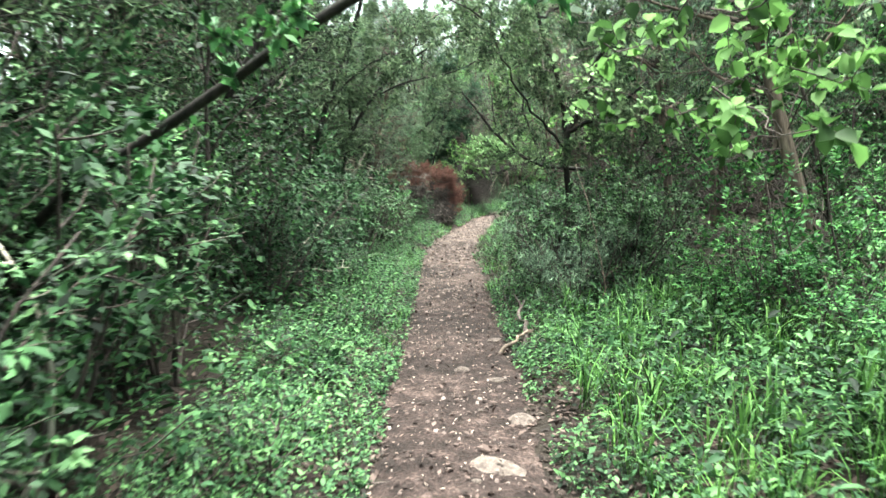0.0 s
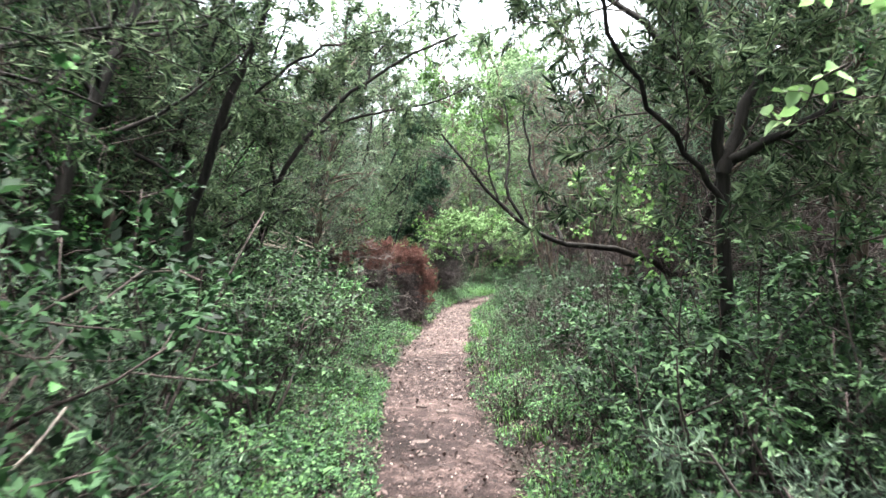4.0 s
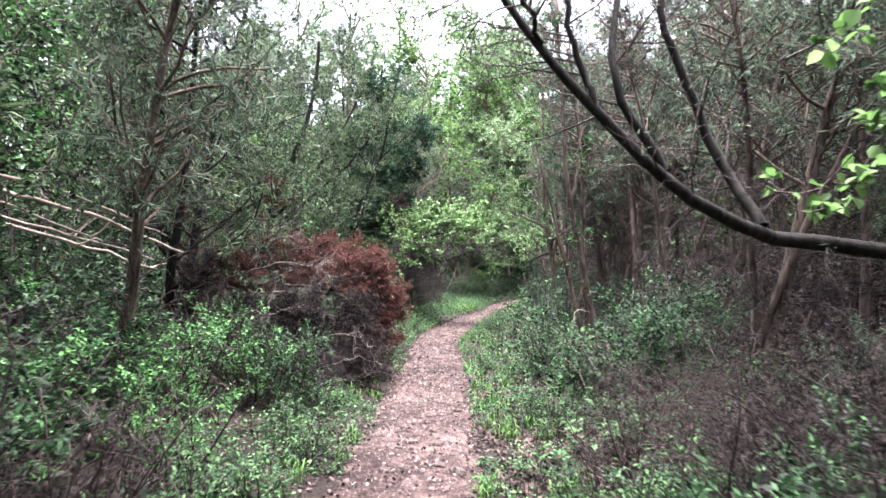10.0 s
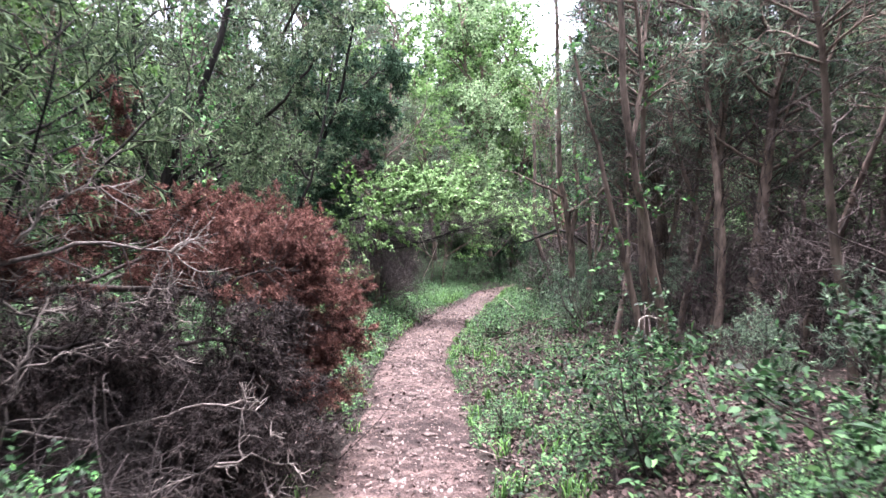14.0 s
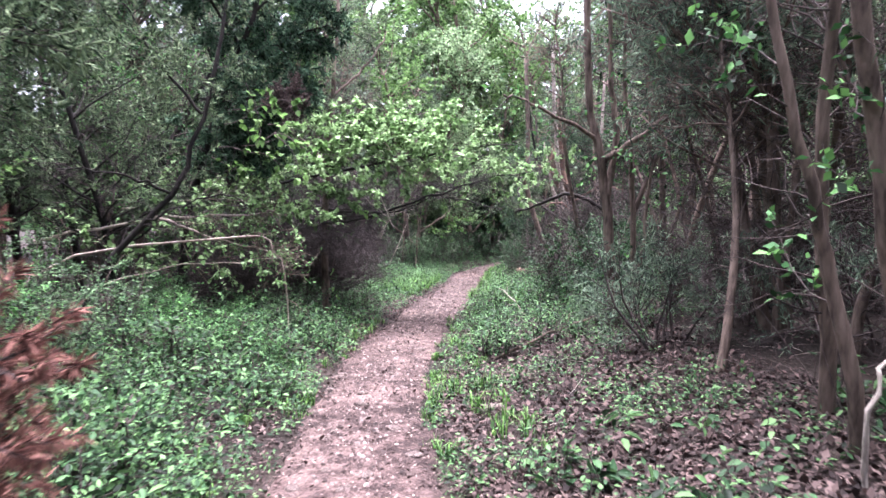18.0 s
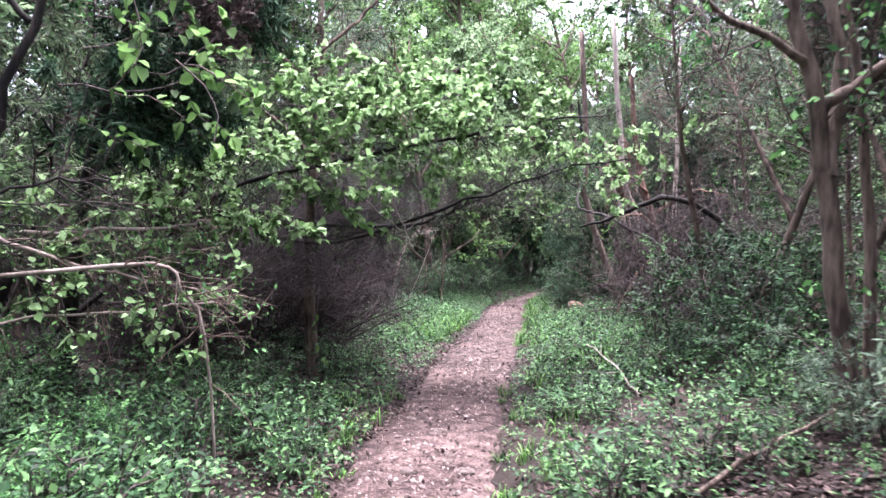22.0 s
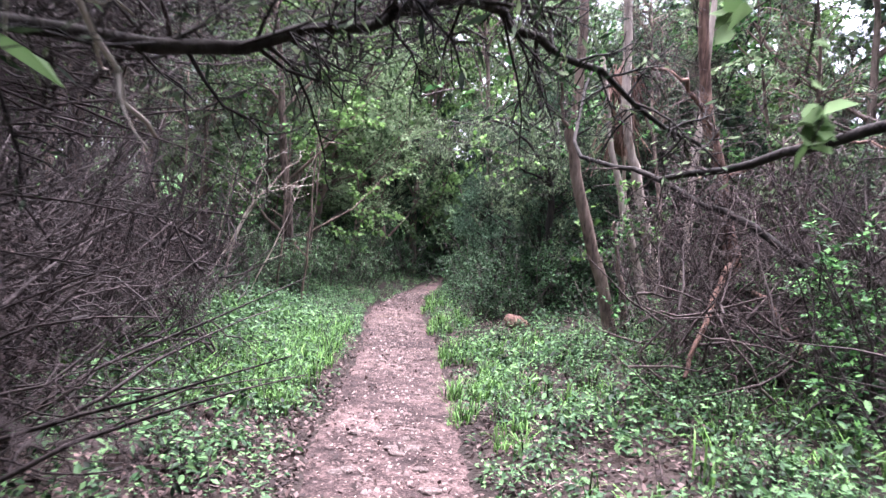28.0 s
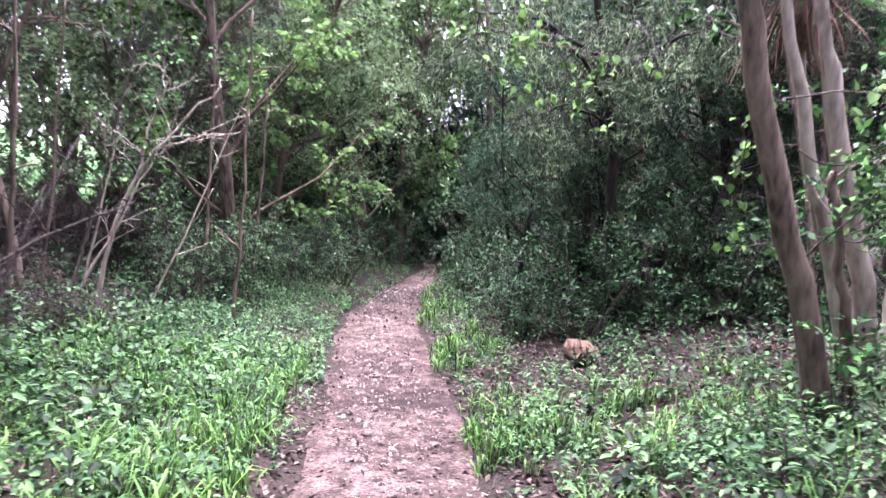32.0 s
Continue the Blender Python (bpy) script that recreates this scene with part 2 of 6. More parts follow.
def rough_field(x, y):
    return (np.sin(x * 1.7 + y * 0.9) + np.sin(x * 0.8 - y * 1.9 + 1.3) + 0.6 * np.sin(x * 3.9 + 2.0 + y * 3.1) + 0.5 * np.sin(5.3 * y - 4.1 * x)) / 3.1


def ground_z(x, y):
    """Height of the ground: a shallow trough that the trail runs in, with low banks."""
    x, y = np.asarray(x, float), np.asarray(y, float)
    d = x - centre(y)
    a = np.abs(d)
    bank = np.where(d > 0, 0.19, 0.13) * np.clip(a - 0.65, 0, 3.2) + 0.03 * np.clip(a - 3.85, 0, 12)
    worn = -0.05 * np.clip((0.72 - a) / 0.2, 0, 1)
    return np.interp(y, RISE_Y, RISE_Z) + bank + worn + 0.035 * rough_field(x, y) * np.clip((a - 0.5) / 0.6, 0, 1)


# ---- mesh building ----
class Geo:
    """Collects quads, then becomes one mesh."""

    def __init__(self):
        self.v, self.f, self.n = [], [], 0

    def add(self, v, f):
        v = np.asarray(v, float).reshape(-1, 3)
        self.v.append(v)
        self.f.append(np.asarray(f, int).reshape(-1, 4) + self.n)
        self.n += len(v)

    def tube(self, pts, radii, sides=5):
        p = np.asarray(pts, float)
        r = np.asarray(radii, float)
        tan = np.gradient(p, axis=0)
        tan /= np.linalg.norm(tan, axis=1)[:, None] + 1e-9
        ref = np.array([0.0, 0.0, 1.0]) if abs(tan[:, 2]).mean() < 0.8 else np.array([1.0, 0.0, 0.0])
        u = np.cross(tan, ref)
        u /= np.linalg.norm(u, axis=1)[:, None] + 1e-9
        w = np.cross(tan, u)
        ang = np.arange(sides) / sides * 2 * np.pi
        ring = p[:, None] + r[:, None, None] * (np.cos(ang)[None, :, None] * u[:, None] + np.sin(ang)[None, :, None] * w[:, None])
        k = len(p)
        i = np.arange(k - 1)[:, None] * sides
        j = np.arange(sides)[None]
        nj = (j + 1) % sides
        f = np.stack([i + j, i + nj, i + sides + nj, i + sides + j], -1).reshape(-1, 4)
        self.add(ring.reshape(-1, 3), f)
        cap = [[(k - 1) * sides + a for a in (0, 1, 2, min(3, sides - 1))]] if sides <= 4 else [[(k - 1) * sides + a for a in (0, 1, 2, 3)], [(k - 1) * sides + a for a in (0, 3, 4, sides - 1 if sides > 5 else 4)]]
        self.f.append(np.asarray(cap, int) + self.n - k * sides)

    def leaves(self, at, way, size, rng, wide=0.5, droop=0.3, full=False, flat=0.5, loose=0.45):
        """Leaves that spring from points along given ways; full ones have six corners and a folded blade."""
        at, way = np.asarray(at, float), np.asarray(way, float)
        n = len(at)
        if n == 0:
            return
        d = way / (np.linalg.norm(way, axis=1)[:, None] + 1e-9) + rng.normal(0, loose, (n, 3))
        d[:, 2] -= droop * rng.random(n)
        d /= np.linalg.norm(d, axis=1)[:, None] + 1e-9
        up = rng.normal(0, 1 - flat, (n, 3)) + np.array([0, 0, flat * 1.4])
        s = np.cross(d, up)
        s /= np.linalg.norm(s, axis=1)[:, None] + 1e-9
        nrm = np.cross(s, d)
        L = (size * rng.uniform(0.6, 1.25, n))[:, None]
        W = L * wide * 0.5
        base = np.arange(n)[:, None]
        if full:
            fold = W * 0.35
            v = np.stack([at, at + d * L * 0.25 + s * W * 0.85 + nrm * fold, at + d * L * 0.62 + s * W * 0.8 + nrm * fold * 0.8, at + d * L - nrm * L * 0.1, at + d * L * 0.62 - s * W * 0.8 + nrm * fold * 0.8, at + d * L * 0.25 - s * W * 0.85 + nrm * fold], 1)
            f = np.concatenate([base * 6 + np.array([0, 1, 2, 3]), base * 6 + np.array([0, 3, 4, 5])])
        else:
            v = np.stack([at, at + d * L * 0.45 + s * W + nrm * W * 0.3, at + d * L, at + d * L * 0.45 - s * W + nrm * W * 0.3], 1)
            f = base * 4 + np.array([0, 1, 2, 3])
        self.add(v.reshape(-1, 3), f)

    def mesh(self, name, mat, smooth=False):
        me = bpy.data.meshes.new(name)
        v, f = np.concatenate(self.v), np.concatenate(self.f)
        me.vertices.add(len(v))
        me.vertices.foreach_set("co", v.astype(np.float32).ravel())
        me.loops.add(f.size)
        me.loops.foreach_set("vertex_index", f.astype(np.int32).ravel())
        me.polygons.add(len(f))
        me.polygons.foreach_set("loop_start", np.arange(0, f.size, 4, dtype=np.int32))
        if smooth:
            me.polygons.foreach_set("use_smooth", np.ones(len(f), dtype=bool))
        me.update(calc_edges=True)
        me.validate()
        me.materials.append(mat)
        return me


def part(name, geo, mat, parent, label="", smooth=False):
    """One mesh object under a thing or a part."""
    ob = new(name, geo.mesh(name, mat, smooth))
    ob.parent = parent
    return tagged(ob, label) if label else ob


def thing(name, x, y, z, label, category, group=""):
    ob = new(name)
    ob.empty_display_size = 0.1
    ob.location = (x, y, z)
    return tagged(ob, label, category, group)


def bend(rng, start, way, length, segs, wobble=0.15, lift=0.0):
    """A crooked line from a start along a way; lift turns it up (or down) as it goes."""
    p, d = [np.asarray(start, float)], np.asarray(way, float) / np.linalg.norm(way)
    for _ in range(segs):
        d = d + rng.normal(0, wobble, 3) + np.array([0, 0, lift / segs])
        d /= np.linalg.norm(d)
        p.append(p[-1] + d * length / segs)
    return np.array(p)


def side_shoots(rng, line, count, length, first=0.2, spread=1.0, lift=0.3, segs=3, wobble=0.2, shorten=0.6):
    """Lines that leave another line along its way."""
    out = []
    k = len(line) - 1
    for t in np.sort(rng.uniform(first, 1, count)):
        i = min(int(t * k), k - 1)
        at = line[i] + (line[i + 1] - line[i]) * (t * k - i)
        ax = line[i + 1] - line[i]
        ax /= np.linalg.norm(ax) + 1e-9
        out_way = rng.normal(0, 1, 3)
        out_way -= ax * out_way.dot(ax)
        out_way /= np.linalg.norm(out_way) + 1e-9
        out.append(bend(rng, at, ax * (1 - 0.5 * spread) + out_way * spread, length * rng.uniform(0.6, 1.15) * (1 - shorten * t), segs, wobble, lift))
    return out


def along(rng, lines, per, first=0.25):
    """Points and ways scattered along lines, for leaves."""
    at, way = [], []
    for ln in lines:
        k = len(ln) - 1
        t = rng.uniform(first, 1, per) * k
        i = np.minimum(t.astype(int), k - 1)
        seg = ln[i + 1] - ln[i]
        at.append(ln[i] + seg * (t - i)[:, None])
        side = rng.normal(0, 1, (per, 3))
        way.append(seg / (np.linalg.norm(seg, axis=1)[:, None] + 1e-9) * 0.7 + side * 0.6)
    return np.concatenate(at), np.concatenate(way)


def paired(rng, lines, per, first=0.15):
    """Points and ways of leaves set alternately on both sides of each twig, in one plane a twig."""
    at, way = [], []
    sign = np.where(np.arange(per) % 2 == 0, 1.0, -1.0)[:, None]
    for ln in lines:
        k = len(ln) - 1
        t = np.clip(np.linspace(first, 1, per) + rng.normal(0, 0.03, per), 0, 0.999) * k
        i = t.astype(int)
        seg = ln[i + 1] - ln[i]
        at.append(ln[i] + seg * (t - i)[:, None])
        tan = seg / (np.linalg.norm(seg, axis=1)[:, None] + 1e-9)
        side = np.cross(tan, np.array([0, 0, 1.0]) + rng.normal(0, 0.3, 3))
        side /= np.linalg.norm(side, axis=1)[:, None] + 1e-9
        way.append(tan * 0.65 + side * sign * 0.85)
    return np.concatenate(at), np.concatenate(way)


# ---- kinds of plants ----
def make_shrub(seed, h, w, leaf_material, bark, leaves=1500, size=0.065, label="", stems=7, full=False, wide=0.48, name="shrub", cat="shrub", split=2):
    rng = np.random.default_rng(seed)
    root = thing(name, 0, 0, 0, label, cat, "undergrowth beside the footpath")
    wood, crown = Geo(), Geo()
    tips = []
    for s in range(stems):
        a = rng.uniform(0, 2 * np.pi)
        way = (np.cos(a) * w / h * rng.uniform(0.1, 0.8), np.sin(a) * w / h * rng.uniform(0.1, 0.8), 1)
        ln = bend(rng, (0.1 * np.cos(a), 0.1 * np.sin(a), -0.08), way, h * rng.uniform(0.7, 1.05), 6, 0.14, 0.1)
        if s < split:
            one = Geo()
            one.tube(ln, np.linspace(0.018, 0.004, 7), 5)
            part("stem", one, bark, root)
        else:
            wood.tube(ln, np.linspace(0.014, 0.004, 7), 4)
        for sh in side_shoots(rng, ln, 7, w * 0.62, 0.12, 1.0, 0.25):
            wood.tube(sh, np.linspace(0.006, 0.0025, len(sh)), 3)
            tw = side_shoots(rng, sh, 4, w * 0.28, 0.2, 0.9, 0.2, 2)
            tips += [sh] + tw
    per = max(2, leaves // len(tips))
    if wide > 0.3:
        at, way = paired(rng, tips, per)
        crown.leaves(at, way, size, rng, wide, 0.45, full, 0.65, 0.25)
    else:
        at, way = along(rng, tips, per, 0.15)
        crown.leaves(at, way, size, rng, wide, 0.4, full)
    tagged(part("twig_growth", wood, bark, root), kind="stuff")
    tagged(part("foliage", crown, leaf_material, root), kind="stuff")
    return root


def tufts(rng, geo, lines, per, size, slim=0.12, droop=0.2):
    """Feathery scale foliage: slim sprays set closely along twigs."""
    at, way = along(rng, lines, per, 0.1)
    way = way * 0.6 + rng.normal(0, 0.35, way.shape)
    geo.leaves(at, way, size, rng, slim, droop, False, 0.2)


def make_juniper(seed, h, w, foliage_material, bark, sprays=5200, low=0.3, dead=70, label="", lean=0.1, radius=0.075, name="juniper_tree", size=0.12):
    """Juniper: a crooked trunk, rising limbs, feathery sprays outside and dead twigs inside."""
    rng = np.random.default_rng(seed)
    root = thing(name, 0, 0, 0, label, "tree", "junipers of the wood")
    trunk, limbs, crown, twigs = Geo(), Geo(), Geo(), Geo()
    a = rng.uniform(0, 6.28)
    ln = bend(rng, (0, 0, -0.15), (lean * np.cos(a), lean * np.sin(a), 1), h, 9, 0.07)
    trunk.tube(ln, np.linspace(radius, radius * 0.15, 10), 7)
    tips = []
    for k, sh in enumerate(side_shoots(rng, ln, 30, w * 1.05, low, 0.9, 0.35, 5, 0.16, 0.55)):
        one = Geo() if k % 6 == 0 else limbs
        one.tube(sh, np.linspace(radius * 0.3, 0.006, len(sh)), 4)
        if one is not limbs:
            part("limb", one, bark, root)
        tw = side_shoots(rng, sh, 9, w * 0.42, 0.3, 0.8, -0.05, 3, 0.2, 0.3)
        for t in tw:
            limbs.tube(t, np.linspace(0.007, 0.003, len(t)), 3)
        tips += tw
    per = max(3, sprays // len(tips))
    tufts(rng, crown, tips, per, size)
    for sh in side_shoots(rng, ln, dead, w * 0.7, 0.08, 1.0, -0.1, 4, 0.25, 0.4):
        twigs.tube(sh, np.linspace(0.008, 0.002, len(sh)), 3)
        for t in side_shoots(rng, sh, 3, w * 0.25, 0.3, 0.9, 0, 2, 0.2, 0.3):
            twigs.tube(t, np.linspace(0.004, 0.0015, len(t)), 3)
    part("trunk", trunk, bark, root, smooth=True)
    tagged(part("branch_growth", limbs, bark, root), kind="stuff")
    tagged(part("crown", crown, foliage_material, root), kind="stuff")
    tagged(part("dead_growth", twigs, M_TWIG, root), kind="stuff")
    return root


def make_broadleaf(seed, h, w, leaf_material, bark, leaves=3500, size=0.085, low=0.4, label="", radius=0.06, limbs_n=16, lean=0.12, name="tree", full=False, split=4):
    rng = np.random.default_rng(seed)
    root = thing(name, 0, 0, 0, label, "tree", "leafy trees of the wood")
    trunk, limbs, crown = Geo(), Geo(), Geo()
    a = rng.uniform(0, 6.28)
    ln = bend(rng, (0, 0, -0.15), (lean * np.cos(a), lean * np.sin(a), 1), h, 9, 0.08)
    trunk.tube(ln, np.linspace(radius, radius * 0.15, 10), 8)
    tips = []
    for k, sh in enumerate(side_shoots(rng, ln, limbs_n, w, low, 0.75, 0.25, 5, 0.15, 0.4)):
        one = Geo() if split and k % split == 0 else limbs
        one.tube(sh, np.linspace(radius * 0.35, 0.005, len(sh)), 4)
        if one is not limbs:
            part("limb", one, bark, root)
        for t in side_shoots(rng, sh, 7, w * 0.45, 0.25, 0.9, 0.05, 3, 0.2, 0.3):
            limbs.tube(t, np.linspace(0.007, 0.003, len(t)), 3)
            tips.append(t)
    at, way = paired(rng, tips, max(3, leaves // len(tips)), 0.05)
    at = at + rng.normal(0, w * 0.012, at.shape)
    crown.leaves(at, way, size, rng, 0.6, 0.6, full, 0.4, 0.35)
    part("trunk", trunk, bark, root, smooth=True)
    tagged(part("branch_growth", limbs, bark, root), kind="stuff")
    tagged(part("crown", crown, leaf_material, root), kind="stuff")
    return root


def make_thicket(seed, h, w, mat, count=60, label="", name="dead_thicket", fine=0.003, up=0.6):
    """A tangle of dead branches with fine twigs, without leaves."""
    rng = np.random.default_rng(seed)
    root = thing(name, 0, 0, 0, label, "dead branches", "dead tangles of the wood")
    big, small = Geo(), Geo()
    for _ in range(count):
        a, r = rng.uniform(0, 6.28), w * 0.45 * np.sqrt(rng.random())
        st = (r * np.cos(a), r * np.sin(a), rng.uniform(-0.05, h * 0.5))
        b = rng.uniform(0, 6.28)
        ln = bend(rng, st, (np.cos(b), np.sin(b), rng.uniform(-0.1, 2 * up)), w * rng.uniform(0.4, 0.75), 5, 0.22)
        one = Geo() if _ % 12 == 0 else big
        one.tube(ln, np.linspace(fine * rng.uniform(1.5, 3.5), fine * 0.6, 6), 4)
        if one is not big:
            part("branch", one, mat, root)
        for sh in side_shoots(rng, ln, 5, w * 0.3, 0.1, 0.9, 0.0, 3, 0.25):
            small.tube(sh, np.linspace(fine * 0.8, fine * 0.4, 4), 3)
            for t in side_shoots(rng, sh, 2, w * 0.12, 0.2, 0.9, 0.0, 2, 0.25):
                small.tube(t, np.linspace(fine * 0.5, fine * 0.3, 3), 3)
    tagged(part("branch_growth", big, mat, root), kind="stuff")
    tagged(part("twig_growth", small, mat, root), kind="stuff")
    return root


def put(proto, x, y, rng, s=1.0, sz=None, tilt=0.0, dz=0.0, rz=None):
    """A copy of a plant on the ground at x, y."""
    rz = rng.uniform(0, 360) if rz is None else rz
    m = pose(x, y, float(ground_z(x, y)) - 0.03 + dz, rng.normal(0, 4) + tilt, rng.normal(0, 4), rz) @ Matrix.Diagonal((s, s, sz or s, 1))
    return copy_thing(proto, m)


def drop(proto):
    """Removes a pattern plant after its copies stand."""
    for o in [*proto.children_recursive, proto]:
        bpy.data.objects.remove(o)

# ---- ground, trail and distance ----
def spaced(lo, hi, step, far, grow):
    mid = list(np.arange(lo, hi + step / 2, step))
    a, b, d = lo, hi, step
    left, right = [], []
    while d < far:
        d *= grow
        a, b = a - d, b + d
        left.append(a)
        right.append(b)
    return np.array(left[::-1] + mid + right)


gx, gy = spaced(-9, 18, 0.25, 180, 1.5), spaced(-8, 60, 0.25, 180, 1.5)
X, Y = np.meshgrid(gx, gy)
Z = ground_z(X, Y)
far_out = np.clip((np.hypot(X - 3, Y - 25) - 60) / 80, 0, 1)
Z = Z * (1 - far_out) - 0.8 * far_out
ground_geo = Geo()
nx = len(gx)
ii, jj = np.meshgrid(np.arange(len(gx) - 1), np.arange(len(gy) - 1))
q = (jj * nx + ii).reshape(-1)
ground_geo.add(np.stack([X, Y, Z], -1), np.stack([q, q + 1, q + nx + 1, q + nx], -1))
ground = new("ground", ground_geo.mesh("ground", M_GROUND, True))
tagged(ground, "dark forest soil with roots and leaf mould", "ground", kind="structure")

rng = np.random.default_rng(5)
ys = np.arange(-11, 60, 0.1)
cols = np.linspace(-1, 1, 21)
wl_, wr_ = [0.5 + 0.08 * np.sin(ys * f1 + p1) * np.sin(ys * 2.3 + p1) + rng.normal(0, 0.025, len(ys)) for f1, p1 in ((0.9, 0.3), (1.13, 2.0))]
wide_end = np.interp(ys, [13, 17, 30, 35, 41, 45, 48, 50, 53.5, 59], [0, 0.06, 0.06, 0.13, 0.2, 0.15, 0.17, 0.0, -0.18, -0.34])
U = np.tile(cols, (len(ys), 1))
PX = centre(ys)[:, None] + np.where(U < 0, U * (wl_ + wide_end)[:, None], U * (wr_ + wide_end)[:, None])
PY = np.repeat(ys[:, None], len(cols), 1)
PZ = np.interp(PY, RISE_Y, RISE_Z) - 0.012 - 0.05 * np.abs(U) ** 5 + 0.006 * rough_field(PX * 2.9 + 0.7 * PY, PX * 4.0 - PY * 0.6) + 0.004 * rough_field(PX * 0.9, PY * 0.55) + rng.normal(0, 0.0025, PX.shape)
path_geo = Geo()
nx = len(cols)
ii, jj = np.meshgrid(np.arange(nx - 1), np.arange(len(ys) - 1))
q = (jj * nx + ii).reshape(-1)
path_geo.add(np.stack([PX, PY, PZ], -1), np.stack([q, q + 1, q + nx + 1, q + nx], -1))
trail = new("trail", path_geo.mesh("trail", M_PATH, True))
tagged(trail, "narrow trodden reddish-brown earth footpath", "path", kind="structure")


def trail_z(x, y):
    return np.interp(y, RISE_Y, RISE_Z) - 0.012 - 0.05 * np.clip(np.abs(x - centre(y)) / 0.55, 0, 1) ** 5


# far wooded rise all round, beyond the thicket
woods = Geo()
ang = np.linspace(0, 2 * np.pi, 181)
rows_h = np.linspace(0, 1, 7)
top = 9 + 2.2 * np.sin(ang * 7) + 1.5 * np.sin(ang * 17 + 1) + rng.normal(0, 0.5, len(ang))
top[-1] = top[0]
R_ = 75 + 10 * rows_h[:, None] ** 2 + rng.normal(0, 0.8, (7, 181))
R_[:, -1] = R_[:, 0]
woods.add(np.stack([3 + R_ * np.cos(ang), 25 + R_ * np.sin(ang), -1.2 + rows_h[:, None] * top[None]], -1), [[a * 181 + b, a * 181 + b + 1, (a + 1) * 181 + b + 1, (a + 1) * 181 + b] for a in range(6) for b in range(180)])
backdrop = new("backdrop", woods.mesh("backdrop", M_WOODS, True))
tagged(backdrop, "hazy green wooded rise in the distance", "woods", kind="structure")


# ---- trees and limbs with a place of their own ----
def limb_line(points, n=14, wob=0.02, seed=0):
    """A smooth crooked line through a few places."""
    r = np.random.default_rng(seed)
    p = np.asarray(points, float)
    t = np.linspace(0, len(p) - 1, n)
    i = np.clip(t.astype(int), 0, len(p) - 2)
    f = (t - i)[:, None]
    a, b = p[np.maximum(i - 1, 0)], p[np.minimum(i + 2, len(p) - 1)]
    p0, p1 = p[i], p[i + 1]
    out = 0.5 * (2 * p0 + (p1 - a) * f + (2 * a - 5 * p0 + 4 * p1 - b) * f ** 2 + (3 * p0 - a - 3 * p1 + b) * f ** 3)
    out[1:-1] += r.normal(0, wob, (n - 2, 3))
    return out


def twiggy(seed, geo, lines, count, length, thick=0.006, lift=0.2, again=4):
    r = np.random.default_rng(seed)
    out = []
    for ln in lines:
        for sh in side_shoots(r, ln, count, length, 0.15, 0.9, lift, 4, 0.2, 0.4):
            geo.tube(sh, np.linspace(thick, thick * 0.35, len(sh)), 4)
            out.append(sh)
            for t in side_shoots(r, sh, again, length * 0.4, 0.2, 0.9, lift, 3, 0.22, 0.3):
                geo.tube(t, np.linspace(thick * 0.5, thick * 0.25, len(t)), 3)
                out.append(t)
    return out


def gz(x, y):
    return float(ground_z(x, y))


def crooked_tree(name, label, stems, bark, seed, twig_count=7, twig_len=0.7, twig_mat=None, leaf=None, leaves=0, leaf_size=0.07, sides=9, full=False, lift=0.2, slim=0.55, again=4, floor=-9.0):
    """A tree given by its stems, each a list of places and the thickness at foot and tip; the places are in the world."""
    x0, y0, z0 = stems[0][0][0]
    root = thing(name, x0, y0, z0, label, "tree")
    tips = []
    for k, (pts, r0, r1) in enumerate(stems):
        p = limb_line(np.asarray(pts, float) - (x0, y0, z0), 16, 0.014, seed + k)
        geo = Geo()
        rad = np.linspace(r0, r1, 16)
        rad[:2] *= (1.35, 1.1) if k == 0 else (1, 1)
        geo.tube(p, rad, sides)
        ob = part("trunk" if k == 0 else "limb", geo, bark, root if k == 0 else trunk, smooth=True)
        trunk = ob if k == 0 else trunk
        tips.append(p)
    tw = Geo()
    lines = twiggy(seed + 50, tw, tips, twig_count, twig_len, lift=lift, again=again)
    tagged(part("twig_growth", tw, twig_mat or M_TWIG, root), kind="stuff")
    if leaves:
        r = np.random.default_rng(seed + 90)
        cr = Geo()
        at, way = along(r, lines, max(1, leaves // len(lines)), 0.2)
        high = at[:, 2] + z0 > floor
        at, way = at[high], way[high]
        cr.leaves(at, way, leaf_size, r, slim, 0.5, full, 0.3 if slim < 0.3 else 0.5)
        tagged(part("crown", cr, leaf, root), kind="stuff")
    return root


# dark limb that leans over the trail's start
crooked_tree("leaning_tree", "black leaning trunk of a living tree over undergrowth", [([(-2.9, 4.3, gz(-2.9, 4.3) - .1), (-2.2, 3.9, 1.15), (-1.2, 3.4, 1.75), (-0.45, 3.1, 2.15), (0.5, 2.8, 2.6), (1.3, 2.6, 2.9)], 0.033, 0.016)], M_BARK_DARK, 11, 10, 0.6, leaf=M_GREEN, leaves=900)
